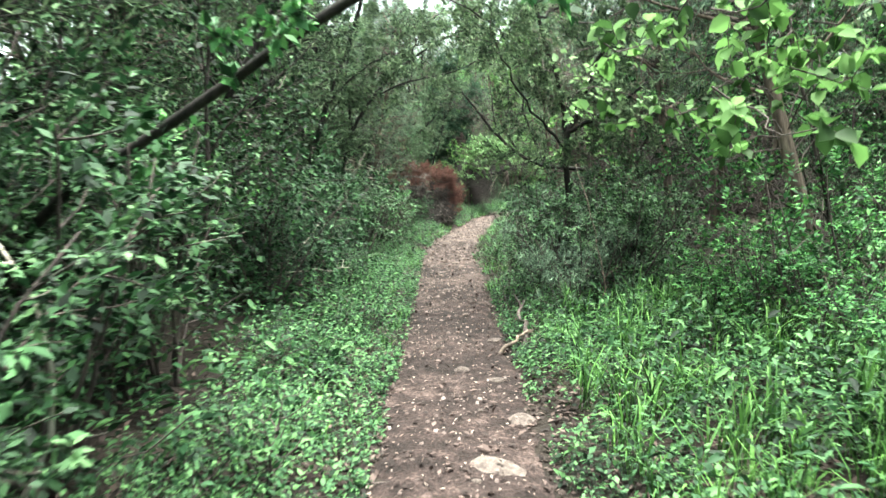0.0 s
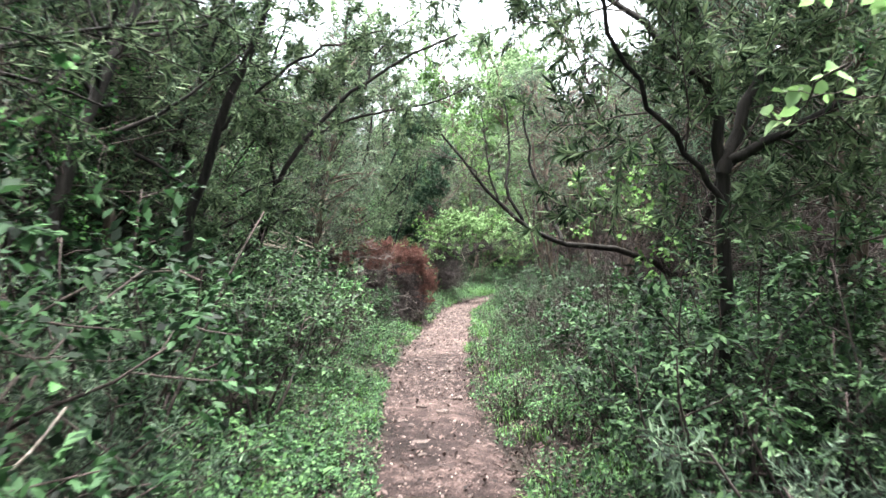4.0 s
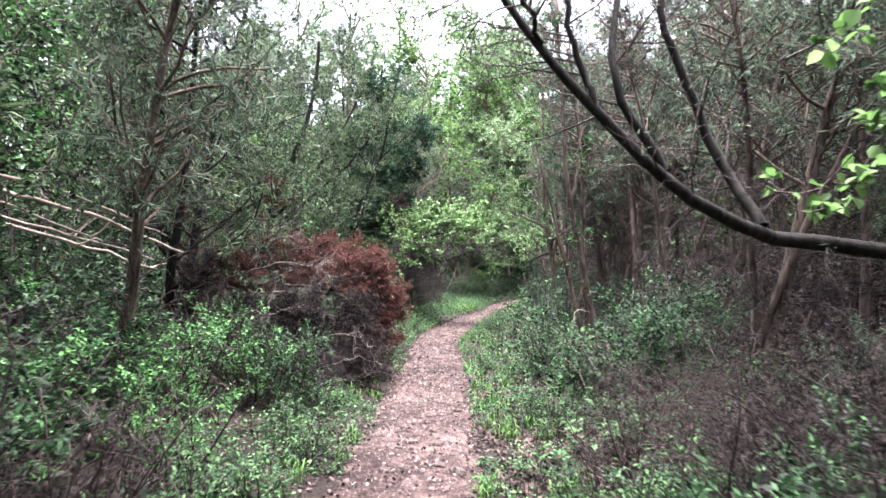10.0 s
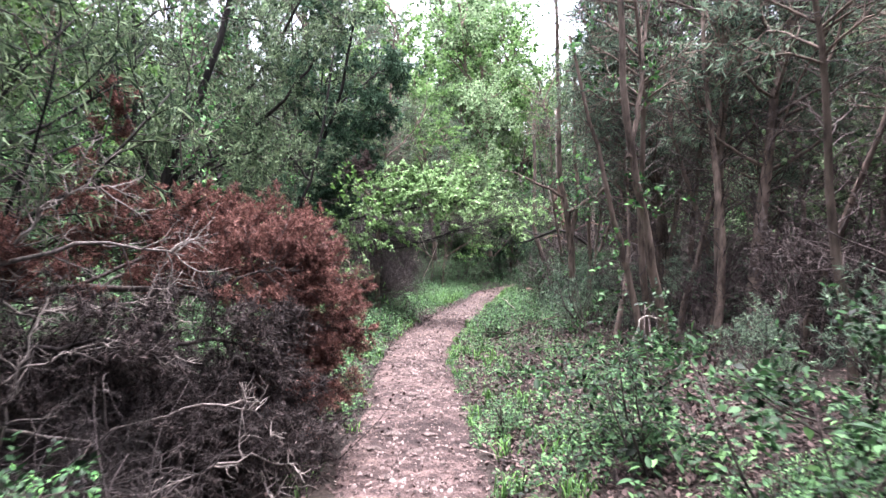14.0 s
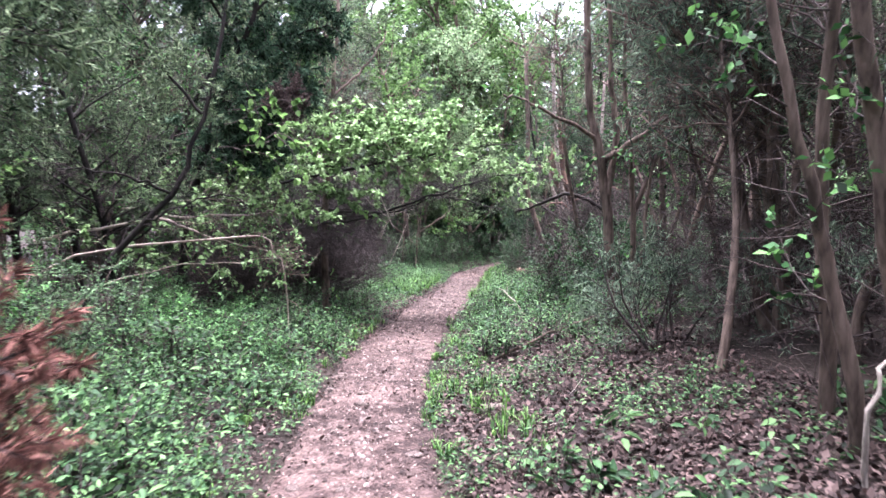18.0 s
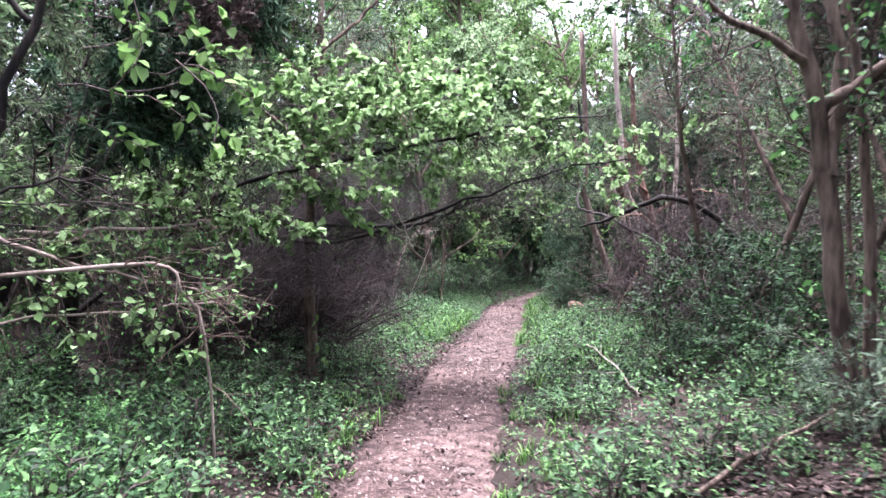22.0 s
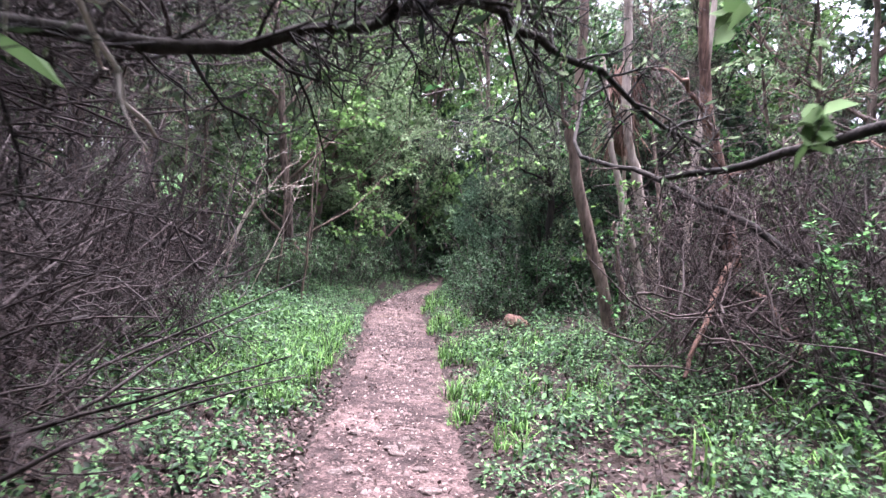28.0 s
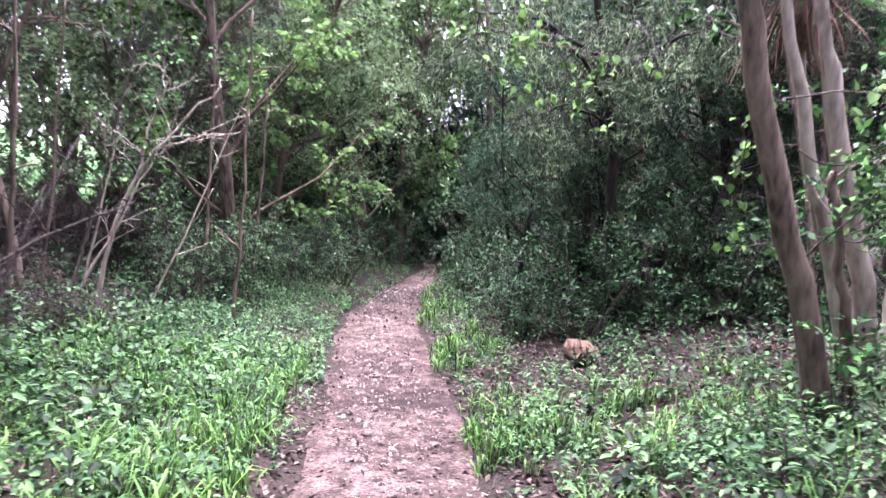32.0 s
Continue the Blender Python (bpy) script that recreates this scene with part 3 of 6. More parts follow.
# dark juniper beside the trail
crooked_tree("juniper_tree", "dark juniper trunk forking above shrubs", [([(1.6, 9.1, gz(1.6, 9.1) - .1), (1.56, 9.05, 0.9), (1.5, 9.0, 1.9), (1.42, 9.0, 2.4), (1.1, 8.9, 3.3), (0.9, 8.8, 4.2)], 0.045, 0.018), ([(1.5, 9.0, 1.95), (1.8, 9.1, 2.7), (2.2, 9.2, 3.6)], 0.04, 0.015), ([(1.5, 9.0, 2.0), (2.1, 8.8, 2.35), (2.9, 8.7, 2.9)], 0.03, 0.012), ([(1.5, 9.0, 1.8), (1.0, 8.8, 2.3), (0.5, 8.6, 3.1)], 0.018, 0.008), ([(1.42, 9.0, 2.4), (0.95, 9.6, 3.1), (0.35, 10.2, 3.7), (-0.3, 10.6, 4.0)], 0.022, 0.008), ([(1.1, 8.9, 3.3), (1.5, 9.4, 3.7), (1.9, 9.8, 4.3)], 0.02, 0.008)], M_BARK_DARK, 21, 16, 1.0, leaf=M_JUNI, leaves=36000, leaf_size=0.085, slim=0.16, again=6)
# long leaning tree on the bank
crooked_tree("leaning_tree", "dark leaning tree with bare upright branches", [([(5.4, 17.2, gz(5.4, 17.2) - .1), (4.6, 16.8, 0.9), (3.5, 16.3, 1.5), (2.57, 16.05, 1.64), (2.15, 16.04, 1.70), (1.67, 15.95, 1.92), (1.25, 15.85, 2.22), (0.94, 15.85, 2.54), (0.58, 15.9, 2.96), (0.2, 15.9, 3.5)], 0.06, 0.012), ([(2.2, 16.04, 1.72), (2.04, 16.32, 2.19), (1.78, 16.36, 2.79), (1.71, 16.4, 3.2), (1.6, 16.4, 4.0)], 0.035, 0.012), ([(1.6, 15.93, 1.98), (1.34, 16.0, 2.45), (1.4, 16.2, 3.1), (1.3, 16.3, 3.9)], 0.028, 0.01), ([(1.2, 15.85, 2.28), (1.05, 15.9, 2.8), (1.0, 16.0, 3.4)], 0.02, 0.008), ([(0.95, 15.85, 2.52), (0.75, 15.7, 2.75), (0.35, 15.6, 2.85)], 0.014, 0.005)], M_BARK_DARK, 31, 16, 0.8, leaf=M_GREYJ, leaves=900, leaf_size=0.06, slim=0.2, again=6)
# two-stemmed brown tree with a white root
crooked_tree("tree", "slender brown tree with two stems among litter", [([(4.1, 25.0, gz(4.1, 25.0) - .1), (3.95, 25.0, 0.9), (3.7, 24.9, 1.8), (3.45, 24.8, 2.8), (3.3, 24.7, 4.2), (3.1, 24.6, 6)], 0.062, 0.025), ([(3.85, 25.1, gz(4, 25.1) - .05), (3.7, 25.1, 0.9), (3.5, 25.1, 1.6), (3.2, 25.1, 2.6), (2.9, 25.2, 3.8)], 0.045, 0.015), ([(3.5, 24.82, 2.4), (3.7, 25, 3.4), (3.8, 25.2, 4.6)], 0.035, 0.012)], M_BARK, 41, 7, 0.9, leaf=M_GREEN, leaves=900)
# many-stemmed tree
crooked_tree("many_stemmed_tree", "reddish-brown tree with several upright stems", [([(4.75, 30.4, gz(4.75, 30.4) - .1), (4.68, 30.4, 0.9), (4.6, 30.4, 1.7), (4.4, 30.4, 2.6), (4.3, 30.4, 4.2), (4.2, 30.4, 6)], 0.075, 0.03), ([(4.62, 30.4, 1.6), (4.75, 30.5, 2.4), (4.7, 30.6, 3.4), (4.7, 30.7, 5)], 0.05, 0.02), ([(5.05, 30.6, gz(5, 30.6) - .05), (5.05, 30.6, 1.4), (5.0, 30.7, 2.8), (5.0, 30.8, 4.5)], 0.045, 0.02), ([(4.9, 30.2, gz(4.9, 30.2)), (5.0, 30.2, 0.9), (5.1, 30.2, 2.0), (5.0, 30.2, 3.4)], 0.03, 0.012), ([(4.45, 30.4, 2.3), (3.8, 30.3, 2.6), (3.2, 30.1, 2.75)], 0.03, 0.01), ([(4.55, 30.4, 2.0), (5.2, 30.2, 2.5), (6.2, 30.0, 2.9)], 0.045, 0.02)], M_BARK, 51, 7, 0.9, leaf=M_GREEN, leaves=900)
# trunks by the end of the walk
crooked_tree("tree", "brown smooth trunk with knots leaning slightly", [([(7.25, 40.4, gz(7.25, 40.4) - .1), (7.08, 40.4, 0.3), (6.84, 40.4, 0.9), (6.6, 40.4, 1.7), (6.45, 40.4, 2.3), (6.5, 40.4, 3.0), (6.4, 40.4, 5.5)], 0.085, 0.05), ([(7.36, 40.35, gz(7.36, 40.35) - .05), (7.2, 40.3, 0.6), (7.05, 40.3, 1.3)], 0.045, 0.02), ([(6.46, 40.4, 2.2), (6.25, 40.3, 2.5), (6.1, 40.1, 3.0)], 0.03, 0.012)], M_BARK, 61, 5, 0.8, leaf=M_GREEN, leaves=700)
crooked_tree("many_stemmed_tree", "pale smooth-barked tree with three leaning stems", [([(8.36, 41.0, gz(8.36, 41.0) - .1), (8.2, 41.0, 0.5), (8.01, 41.0, 1.15), (7.73, 41.0, 1.95), (7.57, 41.0, 2.4), (7.4, 41.0, 4.0), (7.3, 41, 6)], 0.085, 0.05), ([(8.15, 41.0, gz(8.15, 41.0) - .05), (7.82, 41.0, 0.9), (7.56, 41.0, 1.6), (7.35, 41.0, 2.25), (7.1, 41.0, 3.4)], 0.06, 0.032), ([(8.25, 41.15, gz(8.25, 41.15) - .05), (8.0, 41.15, 0.8), (7.75, 41.2, 1.6), (7.6, 41.2, 2.6)], 0.04, 0.02)], M_BARK_PALE, 71, 4, 0.7, leaf=M_GREEN, leaves=500)
crooked_tree("tree", "pale upright trunk beside a leaning tree", [([(8.78, 41.2, gz(8.78, 41.2) - .1), (8.76, 41.2, 0.4), (8.76, 41.2, 1.2), (8.77, 41.2, 2.2), (8.82, 41.2, 3.2), (8.9, 41.2, 5.5)], 0.075, 0.035), ([(8.76, 41.2, 1.4), (9.0, 41.1, 1.9), (9.1, 41.1, 2.6)], 0.03, 0.01), ([(9.4, 41.0, gz(9.4, 41.0) - .05), (9.1, 41.0, 0.6), (8.85, 41.0, 1.15)], 0.025, 0.012)], M_BARK_PALE, 75, 4, 0.7, leaf=M_GREEN, leaves=300)
# torn bough with hanging strips of bark
torn = thing("torn_bough", 7.62, 41.15, 2.2, "torn bough with hanging strips of reddish-brown bark", "dead branch")
core = Geo()
core.tube(limb_line([(0.0, 0.0, 0.0), (-0.05, 0.0, 0.4), (-0.1, 0.05, 0.8), (0.0, 0.1, 1.3)], 10, 0.02, 72), np.array([0.05, 0.13, 0.15, 0.14, 0.15, 0.13, 0.12, 0.1, 0.08, 0.05]), 9)
part("wood", core, M_RED_WOOD, torn, "rotten reddish wood", True)
srng = np.random.default_rng(73)
hang = Geo()
for k in range(150):
    a_, z_ = srng.uniform(0, 6.28), srng.uniform(0.2, 1.2)
    strip = bend(srng, (-0.05 + 0.14 * np.cos(a_), 0.05 + 0.14 * np.sin(a_), z_), (0.5 * np.cos(a_), 0.5 * np.sin(a_), -1.0), srng.uniform(0.2, 0.7), 4, 0.12, -0.6)
    own = Geo() if k % 15 == 0 else hang
    own.tube(strip, np.linspace(srng.uniform(0.006, 0.016), 0.003, 5), 3)
    if own is not hang:
        part("bark_strip", own, M_RED_WOOD, torn)
tagged(part("bark_strip_growth", hang, M_RED_WOOD, torn), kind="stuff")
# limb that lies across in front of those trunks
crooked_tree("leaning_tree", "dark bare limb leaning out over dead brush", [([(7.6, 35.6, gz(7.6, 35.6) - .1), (7.1, 35.3, 0.9), (6.4, 35.2, 1.6), (5.88, 35.26, 1.81), (5.61, 35.56, 1.71), (5.41, 35.94, 1.61), (5.3, 36.29, 1.52), (5.18, 36.76, 1.47)], 0.05, 0.018)], M_BARK_DARK, 85, 12, 0.6)
crooked_tree("dead_juniper", "dead juniper with shaggy reddish bark and drooping brown twigs", [([(7.3, 38.4, gz(7.3, 38.4) - .1), (7.2, 38.4, 0.9), (7.0, 38.5, 1.8), (6.8, 38.6, 2.8), (6.7, 38.6, 4.2)], 0.09, 0.04), ([(7.1, 38.4, 1.4), (6.6, 38.0, 1.7), (6.1, 37.6, 1.6)], 0.03, 0.008), ([(7.05, 38.5, 1.7), (7.5, 37.9, 2.1), (7.8, 37.3, 2.0)], 0.03, 0.008), ([(6.95, 38.5, 2.1), (6.3, 38.2, 2.5), (5.8, 38.0, 2.5)], 0.03, 0.008), ([(7.2, 38.4, 0.9), (6.7, 37.9, 0.9), (6.2, 37.5, 0.5), (5.9, 37.3, 0.1)], 0.035, 0.015), ([(7.2, 38.4, 0.7), (7.0, 37.8, 0.7), (6.8, 37.1, 0.3)], 0.03, 0.012)], M_RED_WOOD, 87, 20, 0.6, twig_mat=M_TWIG, lift=-0.8, again=7)
crooked_tree("fallen_limb", "dark curved limb broken from a trunk", [([(7.3, 36.9, gz(7.3, 36.9) - .05), (6.9, 37.2, 0.9), (6.57, 37.63, 1.32), (6.39, 37.91, 1.45), (6.22, 38.29, 1.63), (6.13, 38.64, 1.75), (5.99, 39.0, 1.8), (5.93, 39.35, 1.95), (6.19, 39.71, 2.49), (6.5, 40.1, 3.0)], 0.035, 0.015)], M_BARK_DARK, 86, 9, 0.5)

crooked_tree("juniper_tree", "black spreading juniper with fanned limbs", [([(-2.3, 28.0, gz(-2.3, 28) - .1), (-2.25, 28, 1.2), (-2.1, 28, 2.2), (-1.7, 28, 3.4), (-1.3, 28, 4.6), (-1.2, 28, 6)], 0.1, 0.03), ([(-2.1, 28, 2.1), (-1.3, 28, 3.1), (-0.6, 28, 4.2), (-0.2, 28, 5.2)], 0.05, 0.012), ([(-2.15, 28, 1.9), (-1.2, 27.9, 2.7), (-0.3, 27.8, 3.6), (0.3, 27.8, 4.7)], 0.045, 0.01), ([(-2.2, 28, 2.0), (-2.7, 27.9, 3.2), (-3.0, 27.8, 4.6)], 0.05, 0.012), ([(-2.2, 28, 1.7), (-1.6, 27.6, 2.2), (-0.8, 27.3, 2.6)], 0.03, 0.008)], M_BARK_DARK, 45, 18, 1.2, leaf=M_JUNI, leaves=26000, leaf_size=0.09, slim=0.18, again=6)
crooked_tree("leaning_tree", "thin dark trunk leaning towards the footpath", [([(-2.4, 12.2, gz(-2.4, 12.2) - .1), (-2.25, 12.2, 1.2), (-2.05, 12.2, 2.2), (-1.7, 12.2, 3.2), (-1.4, 12.2, 4.1), (-1.2, 12.2, 5.5)], 0.06, 0.025), ([(-1.9, 12.2, 2.6), (-1.2, 12.0, 3.2), (-0.4, 11.9, 3.5)], 0.02, 0.006), ([(-2.1, 12.2, 2.0), (-2.9, 12.0, 2.6), (-3.4, 11.8, 3.5)], 0.025, 0.008)], M_BARK_DARK, 46, 12, 0.9, leaf=M_JUNI, leaves=15000, leaf_size=0.085, slim=0.18, again=5)
crooked_tree("juniper_tree", "tall dark juniper with reddish trunk beside the arch", [([(1.25, 34.6, gz(1.25, 34.6) - .1), (1.22, 34.6, 1.4), (1.3, 34.6, 3.0), (1.4, 34.7, 4.5), (1.5, 34.8, 6.6)], 0.07, 0.02), ([(1.25, 34.6, 2.2), (0.4, 34.9, 3.0), (-0.3, 35, 3.4)], 0.03, 0.01), ([(1.3, 34.6, 2.9), (0.6, 34.5, 3.7), (0.1, 34.4, 4.3)], 0.03, 0.01), ([(1.35, 34.6, 3.4), (2.0, 34.9, 4.1), (2.3, 35.2, 4.7)], 0.025, 0.01), ([(1.4, 34.7, 4.2), (0.9, 35.2, 5.0), (0.6, 35.6, 5.6)], 0.025, 0.01)], M_BARK, 47, 16, 0.95, leaf=M_JUNI, leaves=11000, leaf_size=0.085, slim=0.18, again=6)

crooked_tree("juniper_tree", "dark juniper reaching over the footpath", [([(-2.2, 14.6, gz(-2.2, 14.6) - .1), (-2.05, 14.6, 1.3), (-1.7, 14.6, 2.5), (-1.1, 14.7, 3.3), (-0.4, 14.8, 3.9), (0.5, 14.9, 4.4)], 0.05, 0.012), ([(-1.3, 14.7, 3.0), (-0.7, 15.0, 3.3), (0.1, 15.2, 3.5), (0.9, 15.3, 3.9)], 0.022, 0.008), ([(-1.8, 14.6, 2.3), (-1.9, 14.5, 3.4), (-1.6, 14.3, 4.6)], 0.025, 0.01), ([(-0.7, 14.75, 3.6), (-0.5, 15.2, 4.3), (0.0, 15.6, 4.9)], 0.02, 0.008)], M_BARK_DARK, 48, 16, 0.8, leaf=M_JUNI, leaves=16000, leaf_size=0.085, slim=0.18, again=6, floor=2.0)
crooked_tree("juniper_tree", "old juniper with drooping black dead branches", [([(8.5, 44.6, gz(8.5, 44.6) - .1), (8.4, 44.6, 1.2), (8.2, 44.5, 2.4), (7.9, 44.4, 3.4), (7.6, 44.3, 5.0)], 0.08, 0.03), ([(8.25, 44.5, 2.2), (7.4, 44.0, 2.75), (6.6, 43.4, 2.8), (5.7, 42.5, 2.5)], 0.03, 0.008), ([(8.1, 44.5, 2.8), (7.3, 44.7, 3.1), (6.6, 44.9, 2.9), (6.2, 45.0, 2.5)], 0.03, 0.008), ([(8.2, 44.5, 2.4), (7.9, 43.7, 2.9), (7.6, 43.0, 2.7), (7.4, 42.5, 2.3)], 0.03, 0.008), ([(8.3, 44.5, 2.0), (7.6, 44.4, 2.2), (7.0, 44.3, 1.9)], 0.022, 0.006), ([(8.2, 44.5, 2.6), (8.7, 43.8, 3.0), (8.9, 43.0, 2.8)], 0.025, 0.008)], M_BARK_DARK, 49, 26, 0.75, twig_mat=M_TWIG_DARK_SHADE, leaf=M_JUNI, leaves=12000, leaf_size=0.08, slim=0.18, lift=-0.7, again=8)
crooked_tree("juniper_tree", "dark dense juniper with drooping blue-green foliage", [([(-0.95, 33.3, gz(-0.95, 33.3) - .1), (-0.8, 33.2, 1.4), (-0.35, 32.8, 2.8), (0.2, 32.5, 4.2), (0.6, 32.3, 6.4)], 0.08, 0.02), ([(-0.35, 32.8, 2.8), (0.3, 32.3, 3.0), (0.9, 31.9, 2.95)], 0.03, 0.008), ([(-0.1, 32.7, 3.4), (0.6, 32.5, 3.8), (1.2, 32.3, 4.0)], 0.03, 0.008), ([(0.0, 32.6, 3.7), (-0.4, 32.3, 4.3), (-0.6, 32.1, 4.8)], 0.03, 0.008), ([(0.2, 32.5, 4.2), (0.9, 32.5, 4.8), (1.4, 32.5, 5.2)], 0.025, 0.008), ([(0.4, 32.4, 5.2), (0.1, 32.2, 5.7), (0.0, 32.1, 6.2)], 0.025, 0.008), ([(-0.55, 33.0, 2.2), (-0.1, 32.7, 2.3), (0.3, 32.5, 2.2)], 0.02, 0.006)], M_BARK_DARK, 141, 24, 0.75, leaf=M_DEEPJ, leaves=50000, leaf_size=0.1, slim=0.2, again=6, floor=1.9, lift=-0.2)
crooked_tree("dead_branch", "tuft of rust-brown dead needles on a juniper limb", [([(0.6, 32.1, 2.95), (0.7, 31.8, 2.88), (0.76, 31.45, 2.72)], 0.012, 0.004)], M_TWIG, 143, 24, 0.4, leaf=M_LITTER, leaves=9000, leaf_size=0.05, slim=0.14, again=7)
crooked_tree("leaning_tree", "dark thin trunk leaning over bleached branches", [([(-1.7, 30.5, gz(-1.7, 30.5) - .1), (-1.2, 30.6, 0.85), (-0.57, 30.67, 1.56), (-0.35, 30.7, 2.1), (-0.02, 30.8, 3.4), (0.15, 30.9, 5.0)], 0.045, 0.018), ([(-0.57, 30.67, 1.56), (-1.0, 30.5, 1.75), (-1.7, 30.3, 1.8)], 0.02, 0.006), ([(-0.25, 30.75, 2.5), (-0.8, 30.7, 3.2), (-1.2, 30.6, 4.0)], 0.02, 0.007), ([(-0.9, 30.63, 1.2), (-0.2, 30.5, 1.5), (0.3, 30.4, 1.55)], 0.014, 0.005)], M_BARK_DARK, 145, 14, 0.8, twig_mat=M_TWIG_DARK_SHADE, leaf=M_JUNI, leaves=9000, leaf_size=0.085, slim=0.18, again=5, floor=2.3)
crooked_tree("sapling", "bleached leaning sapling forking into thin branches", [([(2.86, 45.07, gz(2.86, 45.07) - .05), (2.95, 45.05, 0.4), (3.25, 44.98, 1.15), (3.55, 44.9, 1.6), (3.95, 44.8, 2.05)], 0.026, 0.008), ([(3.22, 44.98, 1.1), (3.3, 44.95, 1.6), (3.48, 44.9, 2.1)], 0.016, 0.005), ([(3.4, 44.95, 1.4), (3.75, 44.9, 1.55), (4.1, 44.8, 1.6)], 0.01, 0.004)], M_BARK_PALE, 55, 6, 0.6, twig_mat=M_TWIG_PALE, again=3)

# ---- fallen trees that arch over the trail ----
ARCH = [
    ([(-1.6, 33.4, gz(-1.6, 33.4) - .1), (-0.6, 33.8, 0.9), (0.2, 34.5, 1.75), (1.1, 34.3, 2.0), (2.0, 34.15, 2.2), (2.87, 33.95, 2.36), (3.4, 33.8, 2.45), (4.3, 33.6, 2.54)], 0.036, 0.009),
    ([(0.2, 34.5, 1.6), (1.4, 34.6, 1.45), (2.31, 34.66, 1.42), (2.8, 34.75, 1.56), (3.1, 34.8, 1.75), (3.6, 34.9, 2.1)], 0.026, 0.009),
    ([(0.2, 34.5, 1.55), (0.9, 34.4, 1.3), (1.6, 34.2, 1.25), (2.49, 34.05, 1.53), (3.03, 33.92, 1.71), (3.58, 33.8, 1.88), (4.0, 33.7, 2.02), (4.6, 33.6, 2.1)], 0.026, 0.008),
    ([(2.9, 34.75, 1.62), (3.2, 34.9, 1.74), (3.5, 35.05, 1.66), (3.94, 35.3, 1.63), (4.6, 35.6, 1.5)], 0.022, 0.008),
    ([(1.0, 34.4, 2.0), (1.6, 34.6, 2.5), (2.1, 34.9, 2.9)], 0.03, 0.01)]
crooked_tree("fallen_tree", "fallen dark juniper arching over the footpath", ARCH, M_BARK_DARK, 101, 30, 0.45, twig_mat=M_BARK_DARK, leaf=M_JUNI, leaves=2000, leaf_size=0.06, slim=0.2, lift=-0.05, again=10)


def vine(name, label, low, high, count, strands, seed, mat=None, size=0.07):
    """A vine draped over branches: thin strands and broad leaves in clusters within a box of space."""
    r = np.random.default_rng(seed)
    lo, hi = np.asarray(low, float), np.asarray(high, float)
    root = thing(name, lo[0], lo[1], lo[2], label, "vine")
    lines, st = [], Geo()
    for _ in range(strands):
        p = lo + (hi - lo) * r.random(3)
        ln = bend(r, p - lo, (hi[0] - lo[0], r.normal(0, 0.6), r.normal(0.1, 0.5)), 0.9, 7, 0.3)
        st.tube(ln, np.linspace(0.006, 0.002, 8), 4)
        lines.append(ln)
        lines += side_shoots(r, ln, 4, 0.28, 0.1, 1.0, 0.3)
    for ln in lines[1:]:
        if len(ln) < 8:
            st.tube(ln, np.linspace(0.003, 0.0015, len(ln)), 3)
    lf = Geo()
    at, way = along(r, lines, max(2, count // len(lines)), 0.05)
    lf.leaves(at, way, size, r, 0.85, 0.5, True, 0.6)
    tagged(part("strand_growth", st, M_TWIG, root), kind="stuff")
    tagged(part("foliage", lf, mat or M_VINE, root), kind="stuff")
    return root


vine("vine", "pale green vine leaves heaped over the fallen tree", (0.8, 33.5, 2.15), (2.9, 34.5, 3.0), 5200, 60, 151, None, 0.082)
vine("vine", "pale green vine leaves heaped over the fallen tree", (-0.8, 33.0, 1.3), (1.4, 34.4, 2.4), 3600, 48, 152, None, 0.075)
vine("vine", "pale green vine leaves heaped over the fallen tree", (3.0, 33.4, 1.8), (4.9, 34.4, 2.5), 1500, 24, 153, None, 0.07)
vine("vine", "vine leaves among bleached fallen branches", (-2.4, 30.8, 0.6), (0.4, 32.8, 1.5), 1500, 26, 154, None, 0.065)
vine("vine", "bright broad leaves hanging from a leaning trunk", (-0.3, 30.6, 1.95), (0.7, 31.3, 2.9), 260, 12, 161, M_BRIGHT, 0.09)
vine("vine", "bright leaves hanging from an overhead branch", (0.85, 3.2, 1.9), (2.8, 6.0, 2.8), 800, 30, 155, M_BRIGHT, 0.11)
vine("vine", "bright leaves hanging from an overhead branch", (1.0, 6.4, 2.1), (1.7, 8.0, 2.7), 140, 7, 156, M_VINE, 0.075)
vine("leafy_shoot", "bright leafy sprigs hanging from a dark limb", (5.3, 41.6, 2.0), (6.4, 42.8, 2.7), 260, 9, 160, M_BRIGHT, 0.065)
vine("vine", "fresh green leaves climbing a trunk", (6.6, 40.2, 0.8), (7.5, 40.9, 2.2), 150, 7, 157, M_BRIGHT, 0.07)
vine("vine", "bright leaves beside the footpath", (2.0, 14.7, 1.75), (3.3, 16.1, 2.6), 620, 22, 158, M_BRIGHT, 0.085)
vine("vine", "bright leaves beside the footpath", (-2.3, 6.0, 1.1), (-1.7, 8.0, 1.7), 200, 9, 159, M_GREEN, 0.05)

